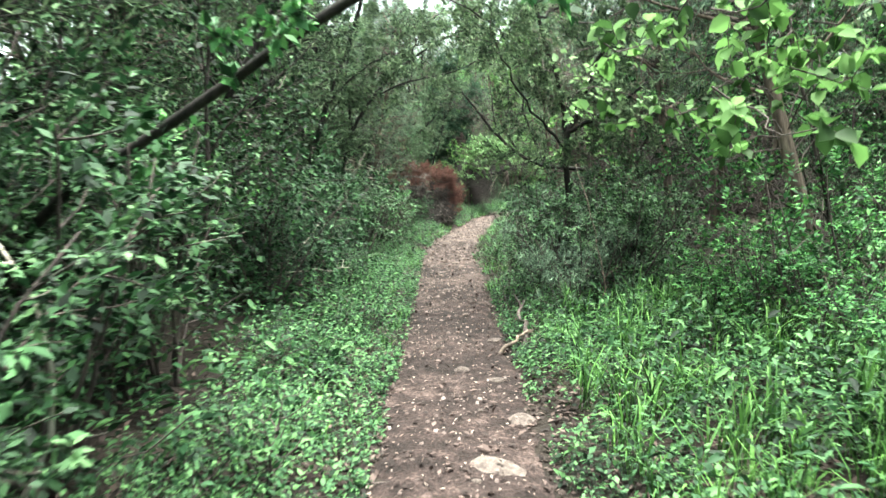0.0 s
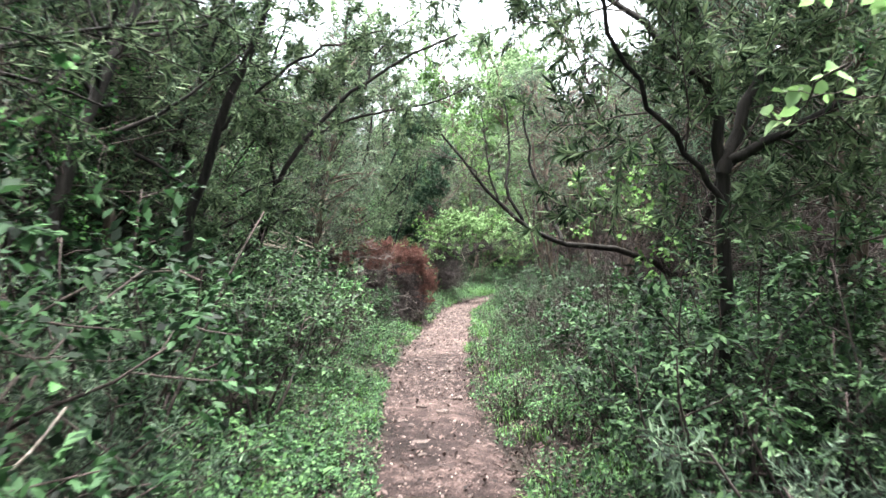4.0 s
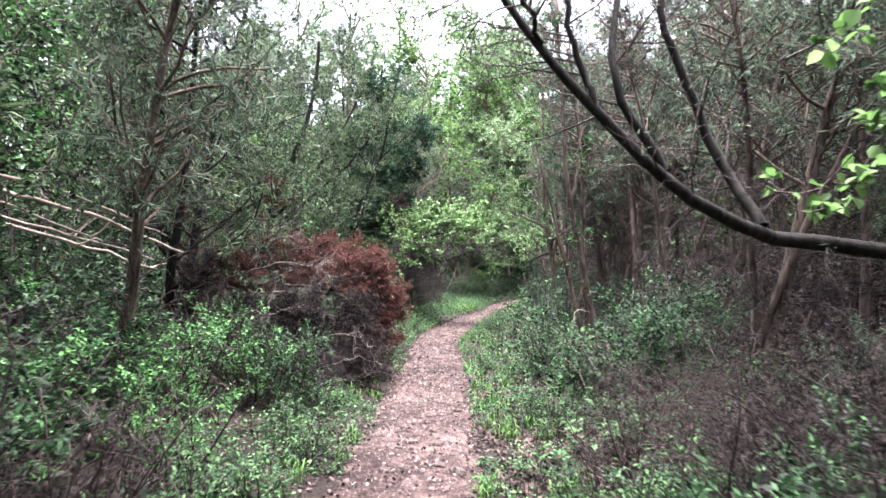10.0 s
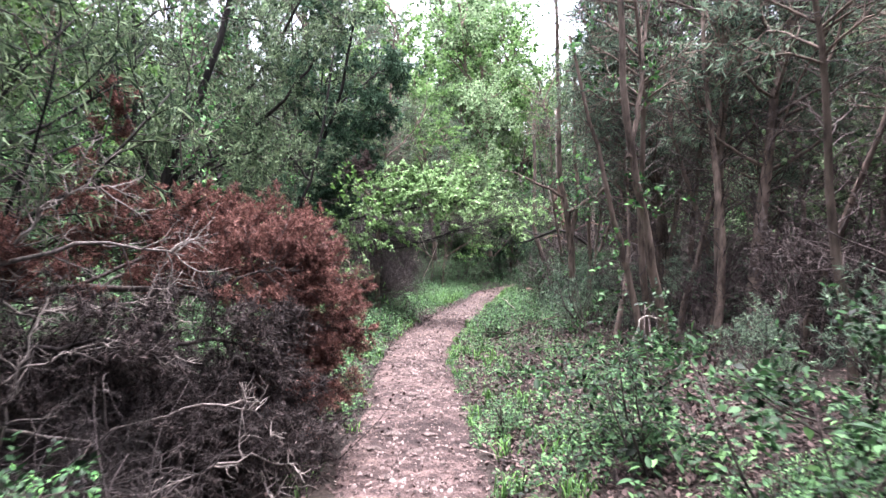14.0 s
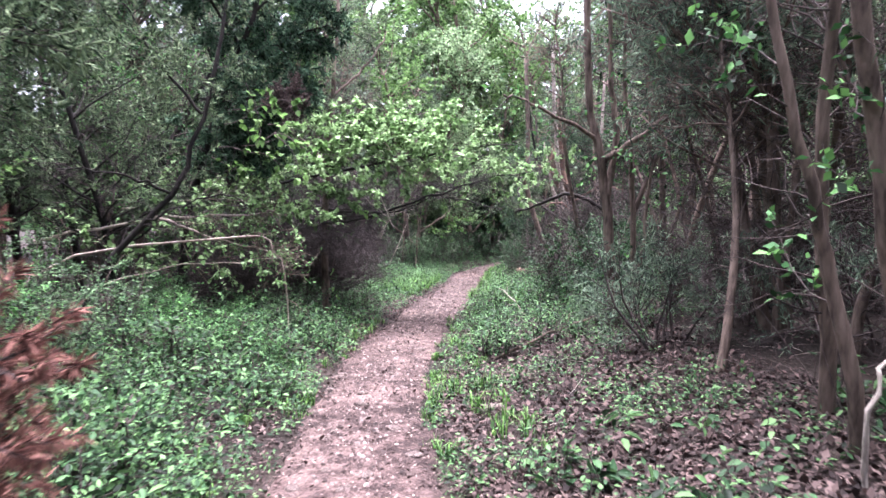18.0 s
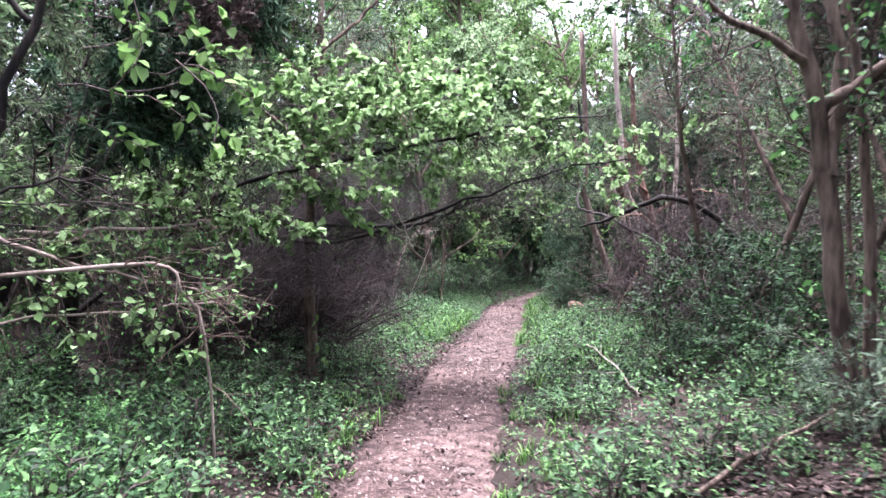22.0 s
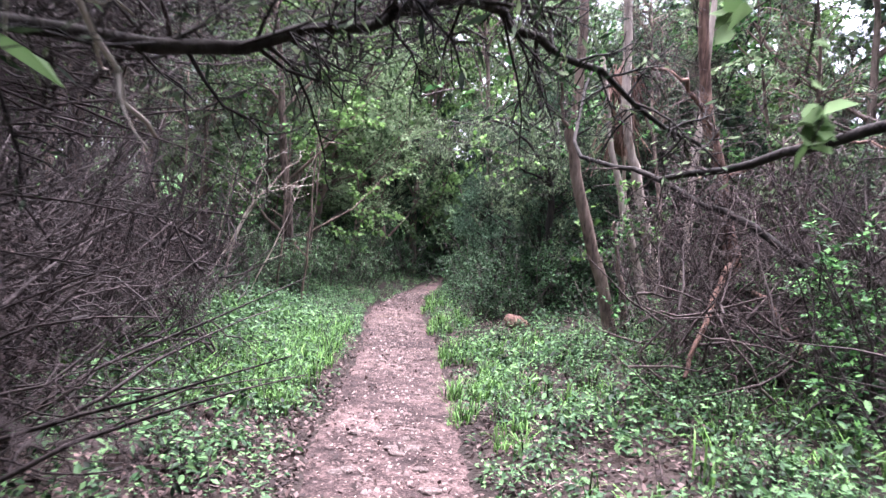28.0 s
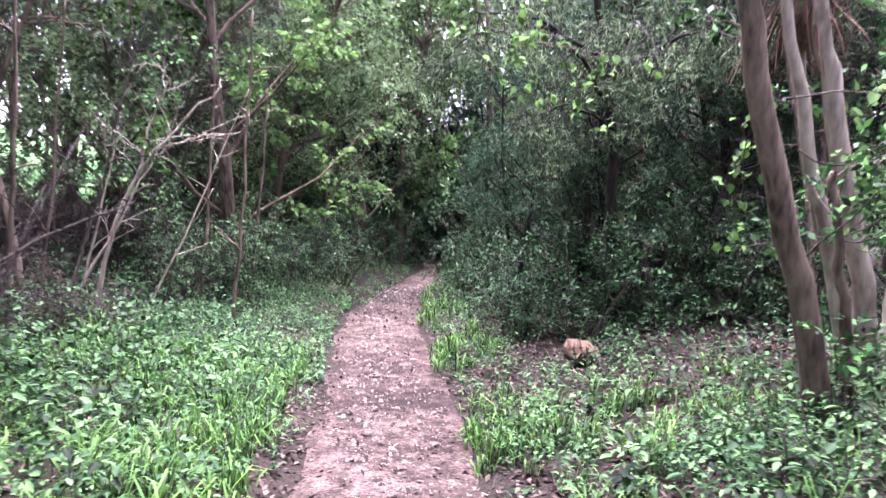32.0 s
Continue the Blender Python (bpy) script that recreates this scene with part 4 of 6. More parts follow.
crooked_tree("fallen_tree", "dead tree lying with bare bleached branches", [
    ([(-2.6, 32.2, gz(-2.6, 32.2) + .9), (-1.2, 32.3, 1.25), (0.1, 32.4, 1.33), (0.5, 32.4, 1.4)], 0.024, 0.01),
    ([(-2.6, 30.6, gz(-2.6, 30.6)), (-1.6, 30.6, 0.85), (0.18, 30.9, 1.05), (0.5, 31.0, 0.98), (0.68, 31.0, 0.6), (0.75, 31.0, gz(.75, 31) - .05)], 0.017, 0.009),
    ([(-2.5, 31.5, gz(-2.5, 31.5)), (-1, 31.8, 0.6), (0.6, 32.0, 0.75)], 0.014, 0.006),
    ([(-0.9, 31.3, 1.3), (-0.2, 31.9, 1.0), (0.6, 32.7, 0.74)], 0.02, 0.008),
    ([(-1.6, 32.6, 1.4), (-0.6, 32.7, 1.55), (0.3, 33.0, 1.5)], 0.014, 0.006)], M_BARK_PALE, 111, 26, 0.7, twig_mat=M_BARK, lift=0.0, leaf=M_GREEN, leaves=1500, leaf_size=0.045)

# ---- dead red juniper ----
crooked_tree("dead_juniper", "fallen dead juniper with rust-red needles and grey twigs", [
    ([(-3.2, 22.9, gz(-3.2, 22.9) - .1), (-2.2, 22.6, 0.85), (-1.2, 22.4, 1.05), (-0.3, 22.4, 1.0), (0.2, 22.6, 0.8)], 0.04, 0.008),
    ([(-2.0, 22.5, 0.9), (-1.6, 22.2, 1.3), (-1.0, 22.1, 1.5), (-0.6, 22.0, 1.55)], 0.016, 0.005),
    ([(-1.4, 22.4, 1.0), (-0.8, 22.6, 1.35), (-0.2, 22.9, 1.5), (0.15, 23.2, 1.35)], 0.015, 0.005),
    ([(-0.8, 22.4, 1.0), (-0.1, 22.7, 1.2), (0.4, 23.2, 1.1)], 0.014, 0.004),
    ([(-0.5, 22.4, 1.0), (-0.1, 22.3, 1.2), (0.2, 22.4, 1.15)], 0.013, 0.004),
    ([(-2.0, 22.5, 0.9), (-1.8, 21.9, 1.15), (-1.6, 21.6, 1.3)], 0.014, 0.004),
    ([(-1.2, 22.4, 1.0), (-0.9, 23.1, 1.4), (-0.6, 23.6, 1.5)], 0.014, 0.004)], M_TWIG, 121, 26, 0.5, leaf=M_RED, leaves=230000, leaf_size=0.038, lift=0.25, slim=0.13, again=9, floor=0.95)
# shade under the red foliage is put into this tangle's dark colours
crooked_tree("dead_juniper", "lower tangle of a dead juniper with bare twigs, coloured shade-dark", [
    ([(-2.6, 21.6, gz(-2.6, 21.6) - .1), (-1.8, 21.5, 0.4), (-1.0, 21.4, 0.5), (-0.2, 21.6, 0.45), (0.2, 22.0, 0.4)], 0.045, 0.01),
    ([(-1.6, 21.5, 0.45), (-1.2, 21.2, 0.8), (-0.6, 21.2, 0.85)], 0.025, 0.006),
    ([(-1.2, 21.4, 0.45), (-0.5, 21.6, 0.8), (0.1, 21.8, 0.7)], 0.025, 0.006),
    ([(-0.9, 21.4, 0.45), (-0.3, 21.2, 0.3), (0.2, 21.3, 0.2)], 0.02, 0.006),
    ([(-2.0, 21.5, 0.4), (-1.9, 21.0, 0.9), (-1.8, 20.8, 1.2)], 0.02, 0.006)], M_TWIG_DARK_SHADE, 123, 40, 0.5, twig_mat=M_TWIG_DARK_SHADE, leaf=M_BROWN, leaves=80000, leaf_size=0.05, lift=0.2, slim=0.12, again=10)
crooked_tree("dead_juniper", "bare grey dead juniper with tangled crooked twigs", [
    ([(-2.6, 21.5, gz(-2.6, 21.5) - .05), (-2.1, 21.5, 0.7), (-1.6, 21.5, 1.15), (-1.0, 21.55, 1.35), (-0.5, 21.7, 1.3)], 0.028, 0.005),
    ([(-2.1, 21.5, 0.7), (-2.0, 21.4, 1.3), (-1.75, 21.4, 1.8)], 0.02, 0.005),
    ([(-1.7, 21.5, 1.05), (-1.2, 21.4, 1.0), (-0.6, 21.45, 1.05)], 0.014, 0.004),
    ([(-1.5, 21.5, 1.2), (-1.2, 21.6, 1.6), (-0.9, 21.7, 1.7)], 0.012, 0.004),
    ([(-2.2, 21.5, 0.6), (-1.6, 21.3, 0.7), (-1.0, 21.3, 0.75)], 0.014, 0.004)], M_TWIG_GREY, 129, 20, 0.5, twig_mat=M_TWIG_GREY, again=5, lift=0.0)
crooked_tree("dead_branch", "upright dead juniper bough with rust-red needles", [([(-1.75, 23.0, 0.8), (-1.5, 23.0, 1.7), (-1.3, 23.0, 2.5)], 0.014, 0.005), ([(-2.4, 22.9, 0.8), (-2.5, 22.9, 1.5), (-2.4, 22.9, 2.0)], 0.012, 0.004)], M_TWIG, 133, 16, 0.32, leaf=M_RED, leaves=26000, leaf_size=0.04, slim=0.13, again=7, floor=1.5)
crooked_tree("dead_juniper", "low dead juniper limbs with rust-red needles over the footpath edge", [
    ([(-0.6, 22.7, gz(-0.6, 22.7) - .05), (-0.2, 22.65, 0.4), (0.15, 22.65, 0.5), (0.45, 22.8, 0.42)], 0.03, 0.006),
    ([(-0.3, 22.65, 0.35), (0.1, 22.25, 0.4), (0.38, 22.2, 0.3)], 0.014, 0.004),
    ([(-0.2, 22.65, 0.4), (0.2, 23.0, 0.75), (0.5, 23.2, 0.7)], 0.014, 0.004),
    ([(-0.1, 22.6, 0.45), (0.2, 22.5, 0.75), (0.45, 22.55, 0.8)], 0.012, 0.004)], M_TWIG_DARK_SHADE, 127, 22, 0.42, twig_mat=M_TWIG_DARK_SHADE, leaf=M_RED, leaves=90000, leaf_size=0.036, lift=-0.1, slim=0.12, again=9)
crooked_tree("dead_branch", "grey crooked dead branches before the red juniper", [
    ([(-1.3, 20.90, gz(-1.3, 21.3) - .05), (-1.2, 20.90, 0.35), (-1.1, 20.90, 0.75), (-1.0, 21.00, 1.1)], 0.011, 0.004),
    ([(-1.2, 20.90, 0.5), (-0.75, 20.95, 0.42), (-0.25, 21.05, 0.55), (0.1, 21.10, 0.45)], 0.009, 0.003),
    ([(-1.15, 20.90, 0.7), (-0.8, 21.00, 0.85), (-0.4, 21.10, 0.8)], 0.008, 0.003),
    ([(-1.2, 20.80, 0.2), (-0.6, 20.85, 0.15), (-0.05, 21.00, 0.28), (0.25, 21.10, 0.2)], 0.009, 0.003),
    ([(-0.9, 20.80, 0.05), (-0.4, 20.80, 0.02), (0.15, 21.00, 0.1)], 0.008, 0.003)], M_TWIG_GREY, 131, 9, 0.32, twig_mat=M_TWIG_GREY, again=3)


def stick(name, label, pts, r0, mat, seed, shoots=3, length=0.25, tip=0.4):
    """A dead branch lying or standing, with a few side twigs."""
    p = np.asarray(pts, float)
    root = thing(name, *p[0], label, "branch")
    ln = limb_line(p - p[0], 12, 0.01, seed)
    g = Geo()
    g.tube(ln, np.linspace(r0, r0 * tip, 12), 6)
    stem = part("stem", g, mat, root, smooth=True)
    r = np.random.default_rng(seed)
    for sh in side_shoots(r, ln, shoots, length, 0.25, 0.9, 0.1, 4, 0.15, 0.3):
        t = Geo()
        t.tube(sh, np.linspace(r0 * 0.45, r0 * 0.15, len(sh)), 4)
        part("twig", t, mat, stem)
    return root



def sprig(name, label, pts, count, size, mat, seed):
    """A hanging shoot with a few broad leaves set alternately along it."""
    r = np.random.default_rng(seed)
    p = np.asarray(pts, float)
    root = thing(name, *p[0], label, "branch")
    ln = limb_line(p - p[0], 10, 0.008, seed)
    g = Geo()
    g.tube(ln, np.linspace(0.006, 0.002, 10), 5)
    stem = part("stem", g, M_TWIG, root, smooth=True)
    at, way = paired(r, [ln], count, 0.3)
    for a, w in zip(at, way):
        leaf = Geo()
        leaf.leaves([a], [w], size, r, 0.52, 0.5, True, 0.6, 0.2)
        part("leaf", leaf, mat, stem)
    return root


# ---- plants that repeat ----
L_TEAL = "dense privet shrub with small blue-green leaves"
P_TEAL = [make_shrub(200 + i, 1.7, 1.1, M_TEAL, M_TWIG, 3200, 0.052, L_TEAL) for i in range(4)]
P_GREEN = [make_shrub(220 + i, 1.4, 1.0, M_GREEN, M_TWIG, 2400, 0.055, "leafy green shrub with thin stems") for i in range(3)]
P_DEEP = [make_shrub(240 + i, 1.6, 1.2, M_DEEP, M_TWIG, 3000, 0.062, "shady dark green evergreen shrub", split=1) for i in range(3)]
P_LOW = [make_shrub(260 + i, 0.55, 0.65, M_HERB, M_TWIG, 900, 0.046, "low leafy herb clump beside the footpath", 6, split=2, name="herb_clump", cat="plant") for i in range(3)]
P_GREYB = [make_shrub(280 + i, 1.1, 1.0, M_GREYJ, M_TWIG, 5200, 0.06, "grey-green feathery young juniper bush", wide=0.14, name="juniper_bush") for i in range(3)]
P_JUNI = [make_juniper(300 + i, 6.5, 1.9, M_JUNI, M_BARK_DARK, 11000, 0.15, 50, "tall dark juniper with feathery foliage") for i in range(3)]
P_DARKJ = [make_juniper(310 + i, 5.0, 1.8, M_DEEPJ, M_BARK_DARK, 15000, 0.04, 60, "black-green juniper dense to the ground", size=0.13) for i in range(2)]
P_GREYJ = [make_juniper(320 + i, 6.0, 1.7, M_GREYJ, M_BARK, 9000, 0.3, 110, "greyish juniper with many dead inner twigs") for i in range(3)]
P_BROAD = [make_broadleaf(340 + i, 7.0, 2.2, M_GREEN, M_BARK, 5000, 0.1, 0.2, "slender broadleaf tree in fresh leaf") for i in range(3)]
P_BRIGHT = [make_broadleaf(360 + i, 6.0, 2.0, M_BRIGHT, M_BARK, 4500, 0.12, 0.15, "broadleaf tree with sunlit yellow-green leaves") for i in range(2)]
P_SAP = [make_broadleaf(380 + i, 4.2, 0.9, M_GREEN, M_TWIG, 500, 0.07, 0.3, "thin bare sapling with few leaves", 0.022, 12, 0.2, "sapling") for i in range(3)]
P_POLE = [make_juniper(400 + i, 5.5, 1.1, M_GREYJ, M_BARK, 1400, 0.5, 80, "thin juniper pole with dead side twigs", 0.12, 0.05) for i in range(3)]
P_PALE_LITU = [make_broadleaf(470 + i, 5.2, 2.0, M_PALE_LIT, M_BARK, 4200, 0.075, 0.15, "leafy tree at the glade end, light put into its pale leaves", 0.04, 20, 0.15, "tree") for i in range(2)]
P_SHADET = [make_thicket(430 + i, 1.3, 1.5, M_TWIG_DARK_SHADE, 90, "dense tangle of dead juniper twigs, shade put into its dark colour") for i in range(2)]
P_UNDER = [make_broadleaf(460 + i, 4.2, 1.5, (M_TEAL, M_GREEN, M_TEAL)[i], M_TWIG, 5200, 0.06, 0.08, "leafy understorey sapling with thin dark stem", 0.025, 22, 0.15, "understorey_tree") for i in range(3)]
P_BROWN = [make_shrub(480 + i, 1.5, 1.3, M_BROWN, M_TWIG, 5200, 0.075, "dead juniper bush with brown-grey twigs and needles", 8, split=1, wide=0.1, name="dead_juniper_bush") for i in range(3)]
P_LITE = [make_broadleaf(500 + i, 7.5, 2.6, (M_GREEN, M_JUNI, M_GREYJ)[i], M_BARK, 2600, 0.2, 0.08, "dense woodland tree behind the thicket", 0.09, 18, split=0) for i in range(3)]
P_FAR = [make_broadleaf(440 + i, 9.0, 3.2, (M_PALE_LIT, M_BRIGHT, M_PALE_LIT)[i], M_BARK, 9000, 0.13, 0.06, "tall leafy tree at the end of the glade", 0.12, 26, split=0) for i in range(3)]
P_THICK = [make_thicket(420 + i, 1.5, 1.6, M_TWIG, 60, "tangle of dead brown juniper twigs") for i in range(3)]

prng = np.random.default_rng(77)
spots = []


def scatter(protos, y0, y1, d0, d1, count, side, s=(0.8, 1.2), gap=0.0, tall=1.0):
    """Stands copies at random in a band between two distances from the trail's middle."""
    for _ in range(count):
        for _try in range(12):
            y = prng.uniform(y0, y1)
            d = prng.uniform(d0, d1)
            x = float(centre(y)) + side * d
            if gap == 0 or all((x - a) ** 2 + (y - b) ** 2 > gap * gap for a, b in spots):
                break
        spots.append((x, y))
        k = prng.uniform(*s)
        put(protos[prng.integers(len(protos))], x, y, prng, k, k * tall * prng.uniform(0.9, 1.1))


LEFT, RIGHT = -1, 1
# left of the trail
scatter(P_TEAL + P_DEEP, 1.0, 9, 1.7, 3.2, 19, LEFT, (0.9, 1.35), 0.45)
scatter(P_TEAL, -3, 1.0, 1.9, 3.2, 5, LEFT, (0.8, 1.2), 0.5)
scatter(P_DEEP + P_TEAL + P_GREYB, 8, 15, 1.35, 2.8, 15, LEFT, (0.8, 1.1), 0.5)
scatter(P_DEEP + P_GREEN + P_BROWN + P_SHADET, 14, 20.3, 1.3, 3.2, 19, LEFT, (0.55, 0.9), 0.45)
scatter(P_GREEN + P_TEAL, 24, 32, 2.3, 5, 16, LEFT, (0.45, 0.75), 0.5)
scatter(P_LOW, 24, 32, 0.9, 2.6, 26, LEFT, (0.8, 1.3), 0.3)
scatter(P_LOW, 1, 20, 0.75, 1.5, 34, LEFT, (0.5, 0.9), 0.3)
scatter(P_SHADET, 33.8, 36.4, 2.7, 4.0, 7, LEFT, (0.8, 1.0), 0.3)
scatter(P_TEAL, 46.2, 51, 1.2, 3.4, 15, LEFT, (0.6, 0.95), 0.4)
scatter(P_THICK + P_BROWN, 43, 52, 3.8, 8, 16, LEFT, (0.8, 1.2), 0.4)
scatter(P_DEEP + P_TEAL, 2, 32, 3.4, 6.5, 42, LEFT, (1.0, 1.6), 0.6)
scatter(P_TEAL + P_GREEN + P_BROWN, 36, 50, 4.4, 8, 24, LEFT, (0.7, 1.1), 0.6)
# right of the trail
scatter(P_GREEN, 1, 7, 2.2, 4, 9, RIGHT, (0.8, 1.2), 0.5)
scatter(P_GREYB + P_TEAL, 6.5, 10, 1.2, 2.4, 8, RIGHT, (0.7, 1.0), 0.4)
scatter(P_DEEP + P_GREEN, 9.5, 12.0, 1.35, 3, 8, RIGHT, (0.65, 0.9), 0.4)
scatter(P_THICK + P_BROWN, 12, 18, 1.4, 3.6, 20, RIGHT, (0.4, 0.75), 0.35)
scatter(P_DEEP + P_GREEN, 9.8, 12.5, 1.5, 2.6, 4, RIGHT, (0.55, 0.75), 0.3)
scatter(P_LOW, 8, 24, 0.8, 2.2, 20, RIGHT, (0.5, 1.0), 0.3)
scatter(P_LOW + P_LOW + P_DEEP, 17.2, 21.5, 1.5, 3.6, 20, RIGHT, (0.45, 0.8), 0.25)
scatter(P_LOW, 29.5, 41, 0.9, 3.4, 30, RIGHT, (0.6, 1.1), 0.3)
scatter(P_BROWN + P_SHADET + P_DEEP, 31.8, 35.4, 2.2, 3.8, 9, RIGHT, (0.7, 1.0), 0.4)
scatter(P_THICK + P_GREEN, 35.5, 39.3, 3.0, 5.4, 9, RIGHT, (0.7, 1.0), 0.4)
scatter(P_DEEP, 43.5, 51, 1.35, 4, 22, RIGHT, (0.6, 1.05), 0.45)
for hx, hy, hs in ((8.6, 45.8, 0.85), (9.4, 44.4, 0.9), (10.6, 47.4, 1.0)):
    put(P_JUNI[int(hx * 10) % 3], hx, hy, prng, hs, hs)
scatter(P_THICK, 17, 32, 3.4, 7, 30, RIGHT, (0.8, 1.2), 0.5)
scatter(P_DEEP + P_THICK, 0, 40, 5, 8.5, 34, RIGHT, (1.0, 1.6), 0.6)
# stems and poles
scatter(P_POLE, 17, 34, 2.8, 7, 44, RIGHT, (0.8, 1.2), 0.35)
scatter(P_POLE, 34, 52, 3.5, 9, 18, RIGHT, (0.8, 1.2), 0.5)
scatter(P_SAP + P_POLE, 37, 52, 3.2, 8, 30, LEFT, (0.8, 1.2), 0.4)
scatter(P_SAP, 6, 36, 2.6, 6, 16, LEFT, (0.8, 1.2), 0.5)
# middle layer
scatter(P_UNDER, -1, 9, 1.9, 4.2, 16, LEFT, (0.75, 1.1), 0.5)
scatter(P_UNDER, 9, 20, 2.6, 5, 10, LEFT, (0.7, 1.0), 0.6)
scatter(P_UNDER, 1, 10, 3.2, 5.5, 9, RIGHT, (0.75, 1.1), 0.6)
scatter(P_GREEN, 1.5, 7.5, 1.9, 3.4, 10, RIGHT, (0.5, 0.75), 0.4)
scatter(P_UNDER, 10, 16, 2.6, 4.5, 3, RIGHT, (0.6, 0.95), 0.5)
scatter(P_SHADET + P_BROWN + P_DEEP, 10, 16.5, 1.5, 3.4, 14, RIGHT, (0.45, 0.75), 0.3)
scatter(P_LOW + P_TEAL, 11, 16.5, 1.3, 3.0, 12, RIGHT, (0.4, 0.65), 0.25)
scatter(P_UNDER, 25, 34, 5, 7, 6, LEFT, (0.7, 1.0), 0.6)
scatter(P_PALE_LITU, 46, 56, 2.6, 8, 12, LEFT, (0.8, 1.2), 0.8)
scatter(P_PALE_LITU, 52, 60, 1.5, 6, 6, LEFT, (0.9, 1.3), 0.8)
scatter(P_DARKJ, 44, 54, 2.4, 6, 7, RIGHT, (0.6, 0.9), 0.8)
scatter(P_SHADET, 20.8, 23.2, 1.1, 2.8, 9, LEFT, (0.45, 0.7), 0.3)
for hx, hy, hs in ((2.7, 44.1, 0.5), (2.4, 43.9, 0.45), (3.0, 44.1, 0.4), (2.2, 44.3, 0.6)):
    put(P_BROWN[int(hx * 10) % 3], hx, hy, prng, hs, hs * 0.8)
scatter(P_BROWN, 34.6, 36.8, 2.1, 3.4, 7, LEFT, (0.7, 1.1), 0.25)
scatter(P_BROWN + P_SHADET, 38.5, 42.5, 2.4, 4.6, 8, LEFT, (0.8, 1.2), 0.3)
for hx, hy, hs in ((1.1, 38.0, 1.1), (0.7, 37.0, 1.2), (1.6, 39.4, 1.1), (0.9, 38.8, 1.2), (6.8, 36.3, 0.9)):
    put(P_SHADET[int(hx * 10) % 2], hx, hy, prng, hs, hs * 1.9)
scatter(P_GREEN + P_TEAL, 31.0, 34.0, 1.2, 3.4, 9, LEFT, (0.3, 0.55), 0.3)
scatter(P_SHADET, 34.4, 36.4, 2.7, 3.8, 4, LEFT, (0.75, 1.0), 0.25)
scatter(P_BROWN + P_GREEN, 35.6, 39.3, 3.2, 6, 9, RIGHT, (0.8, 1.1), 0.4)
scatter(P_BROWN, 16, 31, 3.8, 7, 20, RIGHT, (1.0, 1.6), 0.5)
scatter(P_GREYB, 14, 31, 2.8, 6, 14, RIGHT, (0.7, 1.3), 0.5)
scatter(P_BROWN + P_GREEN, 38, 50, 4.6, 9, 14, LEFT, (0.9, 1.3), 0.5)
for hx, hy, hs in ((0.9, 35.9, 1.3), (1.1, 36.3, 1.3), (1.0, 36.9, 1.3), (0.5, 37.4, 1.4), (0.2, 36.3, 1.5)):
    put(P_SHADET[int(hx * 10) % 2], hx, hy, prng, hs, hs)
# shaded hollow under the red juniper, filled with tangles coloured dark
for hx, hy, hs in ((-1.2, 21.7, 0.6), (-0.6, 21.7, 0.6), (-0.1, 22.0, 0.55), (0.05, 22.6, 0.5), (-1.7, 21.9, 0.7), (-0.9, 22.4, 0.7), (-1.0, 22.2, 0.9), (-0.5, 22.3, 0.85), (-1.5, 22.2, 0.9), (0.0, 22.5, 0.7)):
    put(P_SHADET[int(-hx * 10) % 2], hx, hy, prng, hs, hs * 0.8)
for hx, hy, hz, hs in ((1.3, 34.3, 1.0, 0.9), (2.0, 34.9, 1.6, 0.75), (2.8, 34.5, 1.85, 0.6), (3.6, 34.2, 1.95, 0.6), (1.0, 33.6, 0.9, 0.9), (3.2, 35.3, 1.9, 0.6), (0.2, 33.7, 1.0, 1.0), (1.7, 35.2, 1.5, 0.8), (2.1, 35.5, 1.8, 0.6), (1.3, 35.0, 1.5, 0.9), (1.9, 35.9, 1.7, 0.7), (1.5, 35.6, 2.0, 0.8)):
    put(P_SHADET[0], hx, hy, prng, hs, hs * 0.6, dz=hz - gz(hx, hy) - 0.2)
# canopy
scatter(P_GREYJ + P_JUNI, 9, 19, 2.4, 3.4, 4, LEFT, (0.8, 1.0), 1.2)
for hx, hy, hs in ((4.4, 49.5, 1.0), (5.6, 53.2, 1.05), (2.4, 51.5, 1.0)):
    put(P_FAR[int(hy) % 3], hx, hy, prng, hs, hs)
for hx, hy, hs in ((10.0, 52.4, 0.8), (10.9, 53.7, 1.0), (11.7, 55.0, 1.1), (9.3, 51.2, 0.7), (7.7, 53.8, 0.8), (8.7, 55.4, 1.0), (9.6, 57.2, 1.1), (12.4, 56.8, 1.2), (11.2, 60.6, 1.2), (12.4, 60.2, 1.2), (10.2, 60.0, 1.2)):
    put(P_DEEP[int(hy) % 3], hx, hy, prng, hs, hs)
put(P_SHADET[1], 2.2, 39.8, prng, 0.9, 1.9)
scatter(P_TEAL, 50, 55, 4, 9, 7, LEFT, (1.0, 1.4), 0.6)
for hx, hy, hs in ((-0.3, 36.6, 1.25), (-0.9, 39.5, 1.4), (-2.4, 33.5, 1.1)):
    put(P_JUNI[int(hy) % 3], hx, hy, prng, hs * 0.8, hs)
scatter(P_PALE_LITU, 39, 50, 5, 8.5, 5, LEFT, (0.9, 1.3), 1.0)
for hx, hy, hs in ((1.55, 7.9, 0.8), (2.0, 8.2, 0.85), (1.35, 8.5, 0.7), (2.4, 8.8, 0.9)):
    put(P_TEAL[int(hx * 10) % 3], hx, hy, prng, hs, hs)
scatter(P_GREYJ + P_JUNI, 3, 22, 2.8, 6.5, 19, LEFT, (0.8, 1.1), 1.0)
scatter(P_JUNI + P_BROAD, 22, 30, 5.0, 8, 8, LEFT, (0.8, 1.15), 1.0)
